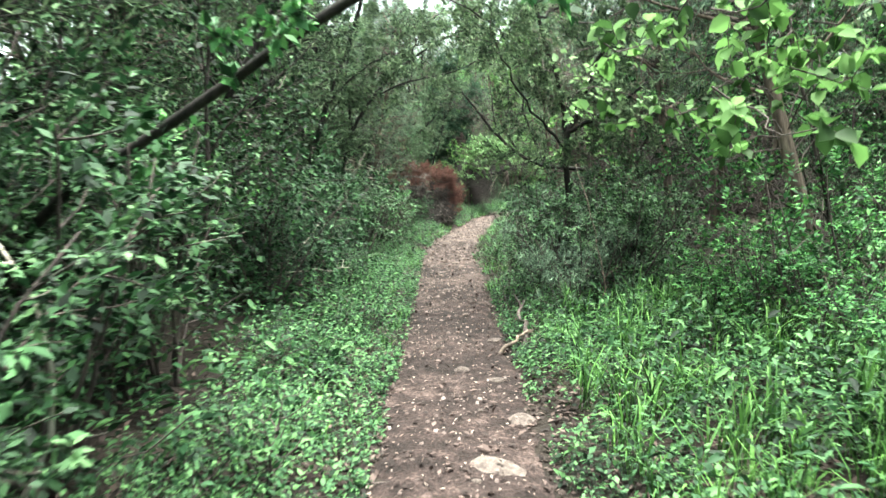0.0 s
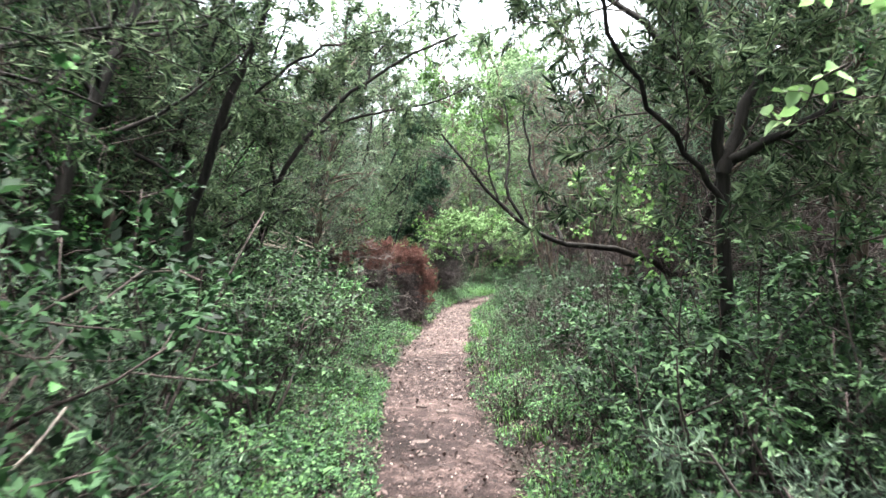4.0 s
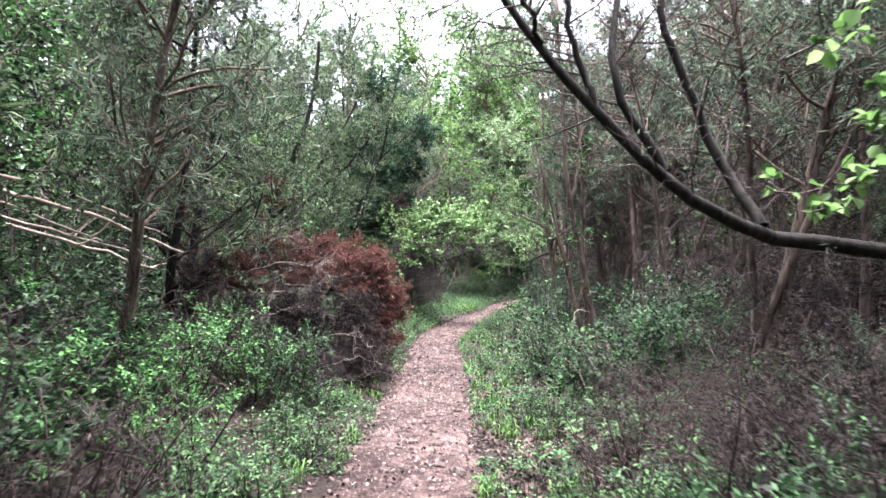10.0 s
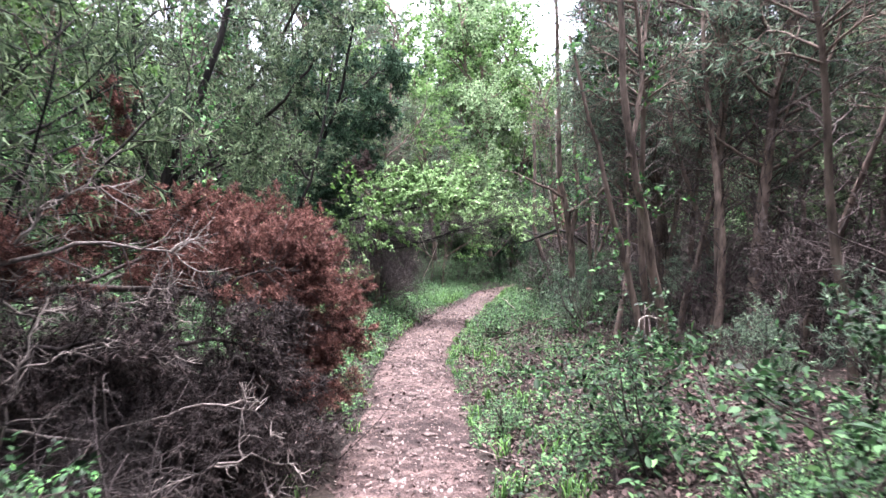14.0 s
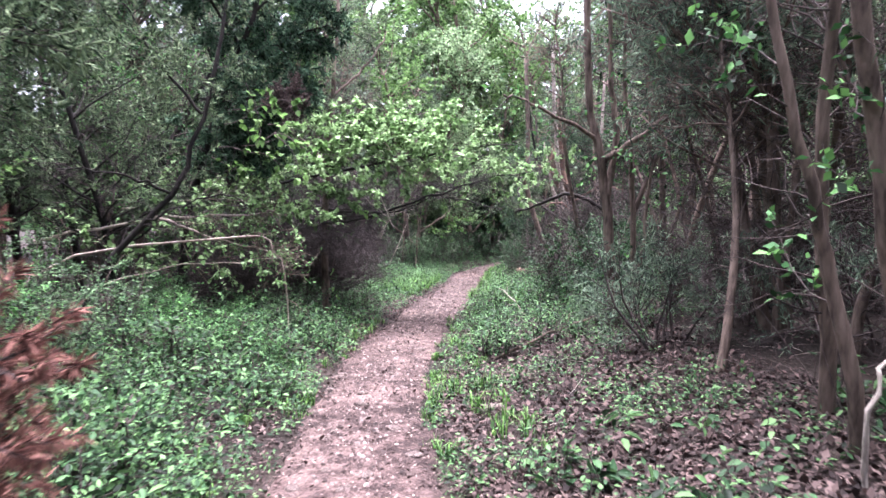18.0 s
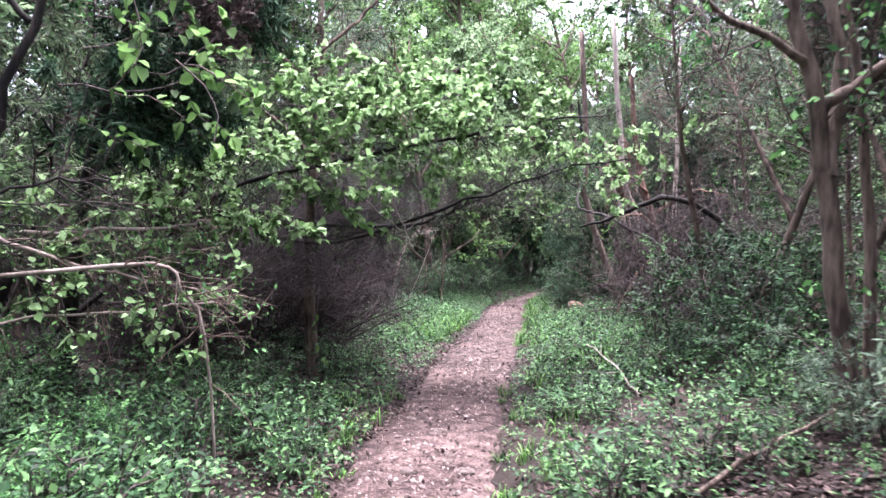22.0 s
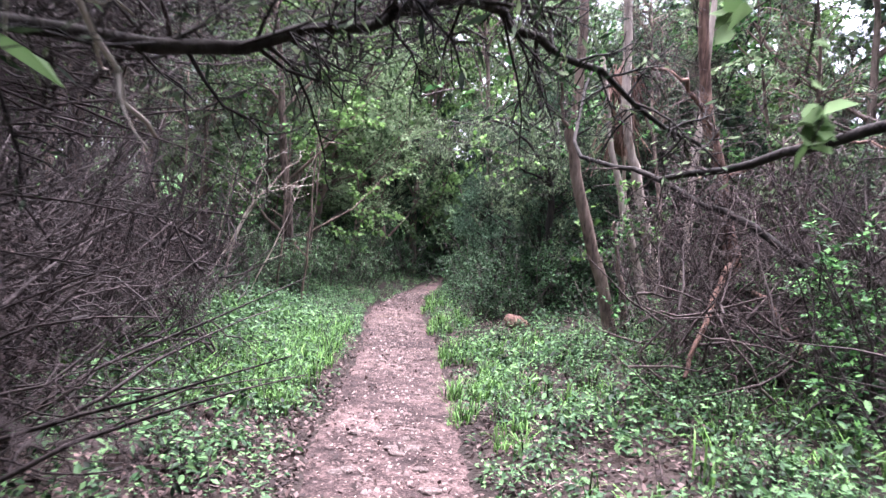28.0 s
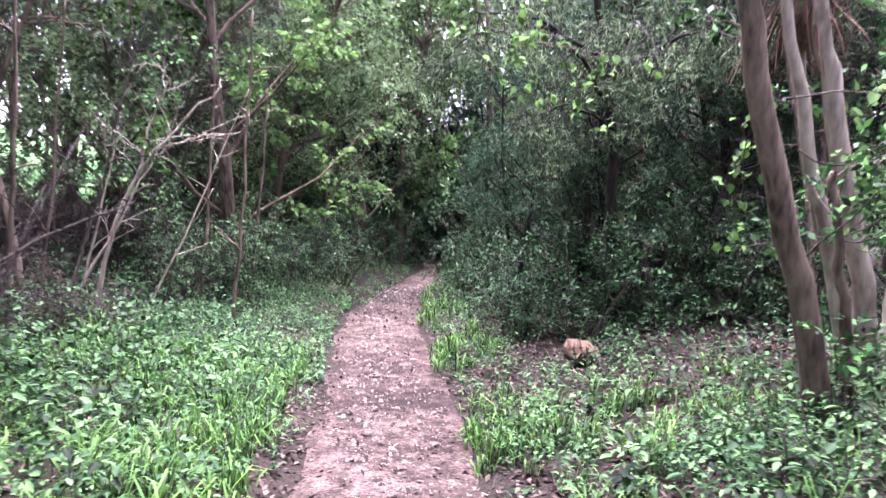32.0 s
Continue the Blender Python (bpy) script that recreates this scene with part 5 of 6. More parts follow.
scatter(P_JUNI + P_BROAD, 30, 38, 3.6, 7, 8, LEFT, (0.8, 1.15), 1.0)
scatter(P_GREYJ, 20, 34, 3.2, 4.4, 3, RIGHT, (1.05, 1.25), 0.8)
scatter(P_GREYJ, 9, 34, 3.6, 8, 20, RIGHT, (0.8, 1.15), 1.0)
scatter(P_BROAD + P_BRIGHT, -4, 8, 4.2, 7, 6, RIGHT, (0.7, 1.0), 1.0)
scatter(P_BROAD, -4, 36, 4.5, 9, 16, LEFT, (0.8, 1.2), 1.2)
scatter(P_BROAD + P_GREYJ, 8, 44, 6, 12, 22, RIGHT, (0.8, 1.2), 1.2)
scatter(P_GREYJ + P_BROAD, 38, 56, 5, 10, 9, LEFT, (0.8, 1.1), 1.4)
scatter(P_JUNI + P_BROAD, 43, 56, 3.4, 7, 7, RIGHT, (0.8, 1.1), 1.0)
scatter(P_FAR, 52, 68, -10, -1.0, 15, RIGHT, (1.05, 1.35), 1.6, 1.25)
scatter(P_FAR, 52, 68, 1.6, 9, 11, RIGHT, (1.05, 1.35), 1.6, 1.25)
scatter(P_FAR, 30, 44, 5, 10, 7, LEFT, (0.75, 1.0), 1.6)
scatter(P_FAR, 24, 44, 6, 10, 8, RIGHT, (0.75, 1.0), 1.6)
scatter(P_FAR, 46, 54, 6, 11, 4, RIGHT, (0.75, 1.0), 1.6)
scatter(P_DEEP + P_TEAL, 52, 58, 1.2, 7, 12, LEFT, (0.9, 1.4), 0.7)
scatter(P_DEEP, 50, 58, 1.2, 7, 14, RIGHT, (1.0, 1.7), 0.7)
scatter(P_DEEP, 59, 63, -6, 6, 16, RIGHT, (1.2, 2.0), 0.6)
scatter(P_LITE, 2, 60, 8, 16, 60, LEFT, (0.9, 1.3), 1.2)
scatter(P_LITE, 2, 60, 8, 16, 56, RIGHT, (0.9, 1.3), 1.2)
scatter(P_BROAD + P_DEEP, -12, -5, -6, 6, 14, RIGHT, (0.9, 1.3), 0.8)

prng_b = np.random.default_rng(78)
for kind, places in ((P_DEEP, ((9.0, 43.2, 0.8), (9.7, 42.7, 0.85), (10.3, 43.7, 0.9), (8.5, 43.7, 0.7), (9.3, 44.7, 0.9), (10.8, 42.2, 0.9))),
                     (P_LOW, ((1.35, 10.4, 0.9), (1.6, 10.9, 1.0), (1.25, 11.3, 0.8), (1.75, 11.6, 1.0), (1.5, 34.4, 0.8), (1.25, 34.9, 0.9), (1.75, 35.2, 0.8), (2.0, 35.8, 0.9))),
                     (P_JUNI, ((11.6, 45.6, 0.95), (10.9, 49.2, 0.95)))):
    for k, (hx, hy, hs) in enumerate(places):
        put(kind[k % 3], hx, hy, prng_b, hs, hs)

for hx, hy, hs in ((0.3, 29.9, 0.42), (-0.2, 29.4, 0.5), (0.0, 30.6, 0.45), (-0.6, 30.0, 0.55), (0.5, 29.2, 0.38)):
    put(P_GREEN[int(hx * 10) % 3], hx, hy, prng_b, hs, hs)
for hx, hy, hs in ((-1.0, 19.3, 0.72), (-1.45, 18.9, 0.75), (-0.8, 19.9, 0.55), (-1.7, 19.6, 0.7)):
    put(P_GREEN[int(hy * 10) % 3], hx, hy, prng_b, hs, hs)
# dark junipers behind the last trunks and at the end of the view
prng_c = np.random.default_rng(79)
for hx, hy, hs in ((9.0, 45.6, 0.8), (9.9, 44.6, 0.9), (8.6, 47.6, 0.75), (9.9, 47.2, 0.9), (11.0, 45.8, 1.0), (9.6, 49.6, 0.8), (13.0, 58.4, 1.1), (10.0, 59.6, 1.1), (11.8, 62.0, 1.4), (13.8, 61.5, 1.4), (9.6, 62.4, 1.4), (7.4, 60.0, 1.2), (15.4, 59.6, 1.3)):
    put(P_DARKJ[int(hx * 10) % 2], hx, hy, prng_c, hs, hs)
# trees added so that their unseen high crowns shade the first bends
for hx, hy, hs in ((-2.9, 4.6, 1.0), (-3.3, 7.4, 1.05), (-3.0, 10.6, 1.0), (3.2, 6.0, 1.0), (3.4, 10.8, 1.05), (3.3, 13.4, 1.0), (-3.4, 16.2, 1.0), (3.9, 16.0, 1.05)):
    put((P_GREYJ + P_JUNI)[int(hy * 10) % 6], hx, hy, prng_c, hs, hs * 1.1)
for hx, hy, hs in ((-3.0, 43.5, 1.3), (5.6, 65.0, 2.0), (10.6, 71.0, 2.1), (14.5, 71.0, 2.1), (1.0, 57.0, 1.7), (4.4, 55.0, 1.5), (7.4, 60.5, 1.6), (12.0, 67.0, 1.7), (16.0, 63.0, 1.6), (-1.6, 46.5, 1.4), (9.5, 66.0, 1.7)):
    put(P_FAR[int(hy * 10) % 3], hx, hy, prng_c, hs, hs * 1.1)
for hx, hy, hs in ((4.2, 19.5, 1.15), (4.8, 22.0, 1.2), (5.4, 25.5, 1.25), (5.8, 28.5, 1.2), (4.6, 17.6, 1.1)):
    put(P_GREYJ[int(hy * 10) % 3], hx, hy, prng_c, hs, hs)
for hx, hy, hs in ((6.3, 37.5, 1.0), (6.9, 37.1, 1.1), (7.2, 38.2, 1.2), (6.7, 38.3, 1.0), (7.9, 38.8, 1.2), (7.8, 37.4, 1.2)):
    put((P_BROWN + P_THICK)[int(hx * 10) % 6], hx, hy, prng_c, hs, hs * 1.25)
for hx, hy, hs in ((-0.9, 40.6, 1.75), (-2.6, 38.0, 1.6), (0.9, 42.4, 1.5), (1.2, 46.6, 1.2), (3.0, 50.4, 1.25), (5.0, 56.6, 1.4), (8.2, 62.5, 1.5), (12.8, 65.0, 1.7), (0.2, 43.0, 1.1), (4.0, 54.0, 1.3)):
    put(P_GREYJ[int(hy * 10) % 3], hx, hy, prng_c, hs, hs)

for group in (P_TEAL, P_GREEN, P_DEEP, P_LOW, P_GREYB, P_JUNI, P_GREYJ, P_BROAD, P_BRIGHT, P_SAP, P_POLE, P_THICK, P_FAR, P_UNDER, P_BROWN, P_LITE, P_SHADET, P_PALE_LITU, P_DARKJ):
    for proto in group:
        drop(proto)


# ---- cover of the ground ----
def cover(name, label, cat, mat, y0, y1, d0, d1, side, n, size, height, seed, wide=0.55, patchy=0.3, per=9, full=False):
    """Low plants: leaves held out round short stalks, plant by plant, in patches."""
    r = np.random.default_rng(seed)
    m0 = n // per
    cy = r.uniform(y0, y1, m0 * 3)
    cd = d0 + (d1 - d0) * r.random(m0 * 3) ** 1.15
    cx = centre(cy) + side * cd
    keep = (rough_field(cx * 1.9 + seed, cy * 1.7) * 0.5 + 0.5 + r.uniform(-0.3, 0.3, m0 * 3)) > patchy
    cx, cy, cd = cx[keep][:m0], cy[keep][:m0], cd[keep][:m0]
    tall = height * r.uniform(0.25, 1.1, len(cx)) * np.clip((cd - d0) / 0.5 + 0.3, 0.3, 1)
    k = np.repeat(np.arange(len(cx)), per)
    m = len(k)
    a = r.uniform(0, 6.28, m)
    up = tall[k] * r.uniform(0.25, 1.0, m)
    reach = size * r.uniform(0.1, 1.1, m)
    x, y = cx[k] + np.cos(a) * reach, cy[k] + np.sin(a) * reach
    at = np.stack([x, y, ground_z(cx[k], cy[k]) + up + 0.01], -1)
    way = np.stack([np.cos(a), np.sin(a), r.uniform(-0.2, 0.5, m)], -1) * 1.6
    geo = Geo()
    geo.leaves(at, way, size * r.uniform(0.6, 1.4, len(cx))[k], r, wide, 0.4, full, 0.72)
    ob = new(name, geo.mesh(name, mat))
    return tagged(ob, label, cat, kind="stuff")


def grass(name, label, mat, y0, y1, d0, d1, side, n, height, seed, patchy=0.3, per=18, blade=0.0052):
    """Arching blades that spring from clumps."""
    r = np.random.default_rng(seed)
    m0 = max(4, n // per)
    cy = r.uniform(y0, y1, m0 * 3)
    cx = centre(cy) + side * r.uniform(d0, d1, m0 * 3)
    keep = (rough_field(cx * 1.5 + seed, cy * 1.4) * 0.5 + 0.5 + r.uniform(-0.3, 0.3, m0 * 3)) > patchy
    cx, cy = cx[keep][:m0], cy[keep][:m0]
    grow = r.uniform(0.45, 1.15, len(cx))
    k = np.repeat(np.arange(len(cx)), per)
    n = len(k)
    x, y = cx[k] + r.normal(0, 0.035, n), cy[k] + r.normal(0, 0.035, n)
    h = (height * grow[k] * r.uniform(0.5, 1.15, n))[:, None]
    a = r.uniform(0, 6.28, n)
    out = np.stack([np.cos(a), np.sin(a), np.zeros(n)], -1)
    sd = np.stack([-np.sin(a), np.cos(a), np.zeros(n)], -1) * blade * r.uniform(0.5, 1.5, n)[:, None]
    b = np.stack([x, y, ground_z(x, y) - 0.01], -1)
    upv = np.array([0, 0, 1.0])
    lean = r.uniform(0.15, 0.95, n)[:, None]
    m1 = b + upv * h * 0.45 + out * h * lean * 0.2
    m2 = b + upv * h * (0.85 - 0.25 * lean) + out * h * lean * 0.6
    t = b + upv * h * (1.0 - 0.62 * lean) + out * h * lean * 1.05
    v = np.stack([b - sd * 0.6, b + sd * 0.6, m1 + sd, m1 - sd, m2 + sd * 0.8, m2 - sd * 0.8, t + sd * 0.1, t - sd * 0.1], 1)
    base = np.arange(n)[:, None] * 8
    geo = Geo()
    geo.add(v.reshape(-1, 3), np.concatenate([base + np.array(c) for c in ([0, 1, 2, 3], [3, 2, 4, 5], [5, 4, 6, 7])]))
    ob = new(name, geo.mesh(name, mat))
    return tagged(ob, label, "grass", kind="stuff")


CV = "small green ground plants beside the footpath"
GC = ("ground_cover", CV, "ground cover")
BH = "broad-leaved green woodland herbs"
cover(*GC, M_HERB, -2, 14, 0.47, 1.45, LEFT, 40000, 0.034, 0.25, 1, patchy=0.3)
cover(*GC, M_HERB, 14, 20.6, 0.5, 1.7, LEFT, 6000, 0.034, 0.22, 2, patchy=0.58)
cover(*GC, M_HERB, 23.5, 33, 0.55, 4.0, LEFT, 18000, 0.042, 0.38, 3, patchy=0.48)
cover(*GC, M_HERB, 37.6, 49, 0.65, 3.8, LEFT, 15000, 0.04, 0.28, 4, patchy=0.5)
cover(*GC, M_HERB, 32.6, 37.8, 0.65, 3.0, LEFT, 6500, 0.04, 0.26, 14, patchy=0.52)
cover("herb_patch", BH, "herbs", M_HERB, 32, 38.4, 0.95, 3.4, LEFT, 3200, 0.062, 0.36, 37, 0.52, 0.5, 10, True)
cover(*GC, M_HERB, -2, 9, 0.48, 2.4, RIGHT, 28000, 0.036, 0.35, 5, patchy=0.38)
cover(*GC, M_HERB, 9, 25, 0.5, 1.9, RIGHT, 17000, 0.034, 0.22, 6, patchy=0.6)
cover(*GC, M_HERB, 25, 30, 0.5, 2.8, RIGHT, 6000, 0.036, 0.22, 7, patchy=0.6)
cover(*GC, M_HERB, 29.5, 42, 0.62, 4.0, RIGHT, 14000, 0.042, 0.3, 8, patchy=0.58)
cover(*GC, M_HERB, 40, 51, 0.65, 2.5, RIGHT, 9000, 0.042, 0.28, 9, patchy=0.5)
cover(*GC, M_HERB, 43.5, 49, 0.62, 2.4, LEFT, 12000, 0.037, 0.3, 12, patchy=0.28)
cover(*GC, M_HERB, 48.8, 59, 0.42, 2.4, LEFT, 9000, 0.042, 0.3, 15, patchy=0.3)
cover(*GC, M_HERB, 49.5, 59, 0.42, 2.0, RIGHT, 8000, 0.042, 0.36, 16, patchy=0.3)
cover(*GC, M_HERB, 5.5, 10.5, 0.5, 1.5, RIGHT, 7000, 0.034, 0.28, 13, patchy=0.25)
cover(*GC, M_DEEP, 42, 53, 1.5, 6.5, LEFT, 16000, 0.06, 0.45, 10, patchy=0.35)
cover(*GC, M_DEEP, 40, 53, 2.0, 6.5, RIGHT, 16000, 0.06, 0.45, 11, patchy=0.35)
cover("herb_patch", BH, "herbs", M_HERB, 29.5, 41.5, 0.95, 4.0, RIGHT, 9000, 0.062, 0.38, 31, 0.5, 0.57, 10, True)
cover("herb_patch", BH, "herbs", M_HERB, 38.2, 44.5, 0.9, 4.4, LEFT, 13000, 0.062, 0.34, 32, 0.52, 0.46, 10, True)
cover("herb_patch", BH, "herbs", M_HERB, 24, 33, 0.8, 3.6, LEFT, 10000, 0.062, 0.45, 33, 0.48, 0.42, 11, True)
cover("herb_patch", BH, "herbs", M_HERB, 0, 9, 0.9, 2.8, RIGHT, 8000, 0.065, 0.48, 34, 0.42, 0.38, 11, True)
cover("herb_patch", BH, "herbs", M_HERB, 0, 12, 0.8, 2.2, LEFT, 5000, 0.07, 0.4, 35, 0.5, 0.42, 10, True)
cover("herb_patch", BH, "herbs", M_HERB, 17, 26, 1.0, 3.2, RIGHT, 2600, 0.08, 0.36, 36, 0.55, 0.46, 10, True)
grass("grass", "tall bright green grass beside the footpath", M_GRASS, 0, 7.5, 0.8, 2.6, RIGHT, 5200, 0.46, 11, blade=0.0048)
grass("grass", "patch of bright green grass", M_GRASS, 38.5, 44.5, 0.8, 3.0, LEFT, 10500, 0.3, 12, 0.35)
grass("grass", "tufts of bright green grass among litter", M_GRASS, 34, 42, 0.8, 3.2, RIGHT, 3600, 0.28, 16, 0.5)
grass("grass", "thin grass along the footpath edge", M_GRASS, 38, 50, 0.55, 1.3, RIGHT, 2400, 0.3, 13, 0.5)
grass("grass", "thin grass along the footpath edge", M_GRASS, 8, 34, 0.52, 1.2, RIGHT, 3200, 0.2, 14, 0.5)
grass("grass", "thin grass along the footpath edge", M_GRASS, 2, 34, 0.52, 1.1, LEFT, 2800, 0.18, 15, 0.5)


def litter(name, label, mat, y0, y1, d0, d1, side, n, size, seed, on_trail=False):
    r = np.random.default_rng(seed)
    y = r.uniform(y0, y1, n)
    x = centre(y) + side * r.uniform(d0, d1, n)
    z = (trail_z(x, y) if on_trail else ground_z(x, y)) + r.uniform(0.006, 0.022, n)
    geo = Geo()
    geo.leaves(np.stack([x, y, z], -1), np.concatenate([r.normal(0, 1, (n, 2)), np.full((n, 1), 0.15)], 1), size, r, 0.6, 0.0, False, 0.9)
    ob = new(name, geo.mesh(name, mat))
    return tagged(ob, label, "leaf litter", kind="stuff")


litter("leaf_litter", "dry brown leaves on the forest floor", M_LITTER, -2, 50, 0.42, 4, LEFT, 30000, 0.05, 21)
litter("leaf_litter", "dry brown leaves on the forest floor", M_LITTER, -2, 50, 0.42, 4.5, RIGHT, 34000, 0.05, 22)
litter("leaf_litter", "thick drift of brown dead leaves under trees", M_LITTER, 22, 30.5, 0.6, 3.2, RIGHT, 16000, 0.06, 23)
litter("leaf_litter", "dry brown leaves under the far trees", M_LITTER, 40, 54, 3.4, 8, LEFT, 14000, 0.06, 26)
litter("leaf_litter", "dry brown leaves under the far trees", M_LITTER, 40, 54, 3.4, 8, RIGHT, 14000, 0.06, 27)
litter("leaf_litter", "thick brown dead leaves beside the footpath", M_LITTER, 15, 26, 0.6, 3.4, RIGHT, 16000, 0.055, 28)
litter("leaf_litter", "dry brown leaves along the footpath edge", M_LITTER, -2, 22, 0.42, 1.7, RIGHT, 13000, 0.045, 29)
litter("leaf_litter", "dry brown leaves along the footpath edge", M_LITTER, -2, 44, 0.42, 1.5, LEFT, 15000, 0.045, 30)
litter("leaf_litter", "thick brown dead leaves under the arch", M_LITTER, 31, 40, 0.55, 3.4, LEFT, 11000, 0.055, 31)
litter("leaf_litter", "dry brown leaves among herbs", M_LITTER, 36, 46, 0.6, 4.0, RIGHT, 11000, 0.055, 32)
litter("leaf_litter", "pale leaf scraps and chips on the footpath", M_CHIP, -2, 14, -0.5, 0.5, RIGHT, 1500, 0.024, 24, True)
litter("leaf_litter", "pale leaf scraps and chips on the footpath", M_CHIP, 14, 50, -0.55, 0.55, RIGHT, 5000, 0.024, 34, True)
litter("leaf_litter", "brown leaf scraps on the footpath", M_LITTER, -2, 50, -0.55, 0.55, RIGHT, 5000, 0.05, 25, True)


def loose_twigs(name, label, mat, y0, y1, d0, d1, n, length, seed, upright=False):
    """Fallen twigs on the ground, or dry stalks that stand in it."""
    r = np.random.default_rng(seed)
    geo = Geo()
    for _ in range(n):
        y = r.uniform(y0, y1)
        x = float(centre(y)) + r.uniform(d0, d1)
        z = gz(x, y) + (0.0 if upright else 0.02)
        a = r.uniform(0, 6.28)
        way = (0.25 * np.cos(a), 0.25 * np.sin(a), 1.0) if upright else (np.cos(a), np.sin(a), r.uniform(-0.02, 0.15))
        ln = bend(r, (x, y, z), way, length * r.uniform(0.4, 1.3), 4, 0.14)
        rad = r.uniform(0.0018, 0.0045)
        geo.tube(ln, np.linspace(rad, rad * 0.5, 5), 3)
    ob = new(name, geo.mesh(name, mat))
    return tagged(ob, label, "twigs", kind="stuff")


loose_twigs("twig_litter", "small fallen twigs on the forest floor", M_TWIG, 0, 48, -3.2, -0.45, 900, 0.35, 41)
loose_twigs("twig_litter", "small fallen twigs on the forest floor", M_TWIG, 0, 48, 0.45, 3.8, 1000, 0.35, 42)
loose_twigs("twig_litter", "bleached fallen twigs on leaf litter", M_TWIG_PALE, 15, 48, 0.7, 3.8, 160, 0.4, 43)
loose_twigs("dry_stalks", "dry brown weed stalks at the footpath edge", M_TWIG, 7, 17, 0.55, 1.5, 420, 0.45, 44, True)
loose_twigs("dry_stalks", "thin stalks standing among herbs", M_TWIG, 24, 43, -3.0, -0.7, 260, 0.5, 45, True)
loose_twigs("dry_stalks", "thin stalks standing among herbs", M_TWIG, 17, 43, 0.7, 3.0, 320, 0.5, 46, True)


# ---- stones on the trail ----
def make_stone(seed, s):
    r = np.random.default_rng(seed)
    bm = bmesh.new()
    bmesh.ops.create_icosphere(bm, subdivisions=2, radius=1)
    off = r.uniform(0, 10, 3)
    for v in bm.verts:
        k = 1 + 0.28 * noise.noise(Vector(v.co * 1.3) + Vector(off)) + 0.12 * noise.noise(Vector(v.co * 3.1) + Vector(off))
        v.co = Vector((v.co.x * s * k, v.co.y * s * 0.75 * k, v.co.z * s * 0.38 * k))
    me = bpy.data.meshes.new("stone")
    bm.to_mesh(me)
    bm.free()
    me.materials.append(M_STONE)
    return me


stone_meshes = [make_stone(500 + i, 1.0) for i in range(6)]
FLAT_STONES = [(0.3, 3.6, 0.17), (0.5, 4.4, 0.13), (0.62, 4.6, 0.1), (-0.02, 11.2, 0.15), (-0.1, 12.0, 0.1), (0.25, 7.9, 0.1), (0.1, 9.6, 0.11), (1.05, 22.5, 0.09), (1.3, 24.1, 0.1), (2.1, 30.2, 0.09), (3.9, 37.8, 0.11), (4.5, 39.0, 0.1)]
for k in range(290):
    y = prng.uniform(1, 46) if k % 3 == 0 else prng.uniform(14, 44)
    x = float(centre(y)) + np.clip(prng.normal(0, 0.3), -0.5, 0.5)
    s = 0.022 + 0.055 * prng.random() ** 1.7
    if k < len(FLAT_STONES):
        x, y, s = FLAT_STONES[k]
    ob = new("stone", stone_meshes[k % 6])
    ob.matrix_basis = pose(x, y, float(trail_z(x, y)) + (s * 0.08 if s < 0.08 else -0.022), prng.uniform(-8, 8), prng.uniform(-8, 8), prng.uniform(0, 360)) @ Matrix.Diagonal((s, s, s * (0.6 if s > 0.08 else 1), 1))
    tagged(ob, "pale limestone lump bedded in the footpath", "stone", "stones on the footpath")


def gravel(label, mat, y0, y1, half, n, low, high, seed):
    """Loose crumbs of stone pressed into the trail: squat lumps with five corners above a base."""
    r = np.random.default_rng(seed)
    y = r.uniform(y0, y1, n)
    x = centre(y) + np.clip(r.normal(0, half * 0.6, n), -half, half)
    z = trail_z(x, y) + 0.004
    size = low + (high - low) * r.random(n) ** 2.5
    a = r.uniform(0, 6.28, n)
    ca, sa = np.cos(a) * size, np.sin(a) * size
    flat = size * r.uniform(0.35, 0.7, n)
    k1, k2, k3, k4 = (r.uniform(0.6, 1.1, n) for _ in range(4))
    lo = [np.stack([x + u, y + v, z - 0.01], -1) for u, v in ((ca * k1, sa * k1), (-sa * k2, ca * k2), (-ca * k3, -sa * k3), (sa * k4, -ca * k4))]
    hi = [np.stack([x + u * 0.6, y + v * 0.6, z + flat * w], -1) for u, v, w in ((ca * k1, sa * k1, 0.8), (-sa * k2, ca * k2, 1.0), (-ca * k3, -sa * k3, 0.7), (sa * k4, -ca * k4, 0.9))]
    v = np.stack(lo + hi, 1)
    base = np.arange(n)[:, None] * 8
    geo = Geo()
    geo.add(v.reshape(-1, 3), np.concatenate([base + np.array(c) for c in ([4, 5, 6, 7], [0, 1, 5, 4], [1, 2, 6, 5], [2, 3, 7, 6], [3, 0, 4, 7])]))
    return tagged(new("gravel", geo.mesh("gravel", mat)), label, "gravel", kind="stuff")


gravel("small stones and crumbs pressed into the footpath", M_CRUMB, 13, 52, 0.56, 9000, 0.006, 0.03, 801)
gravel("sparse small stones on the dark footpath", M_CRUMB, -1, 13, 0.48, 900, 0.006, 0.026, 802)

# ---- single sticks, logs and odd things ----
stick("dead_branch", "bleached crooked branch beside the footpath", [(-1.62, 2.7, gz(-1.62, 2.7)), (-1.5, 2.75, 0.55), (-1.55, 2.75, 1.0), (-1.95, 2.9, 1.45)], 0.014, M_TWIG_PALE, 601)
stick("dead_branch", "pale dead stick lying in the undergrowth", [(-2.3, 7.6, gz(-2.3, 7.6) + .25), (-1.7, 7.75, 0.42), (-1.0, 7.9, 0.45)], 0.014, M_TWIG_PALE, 602)
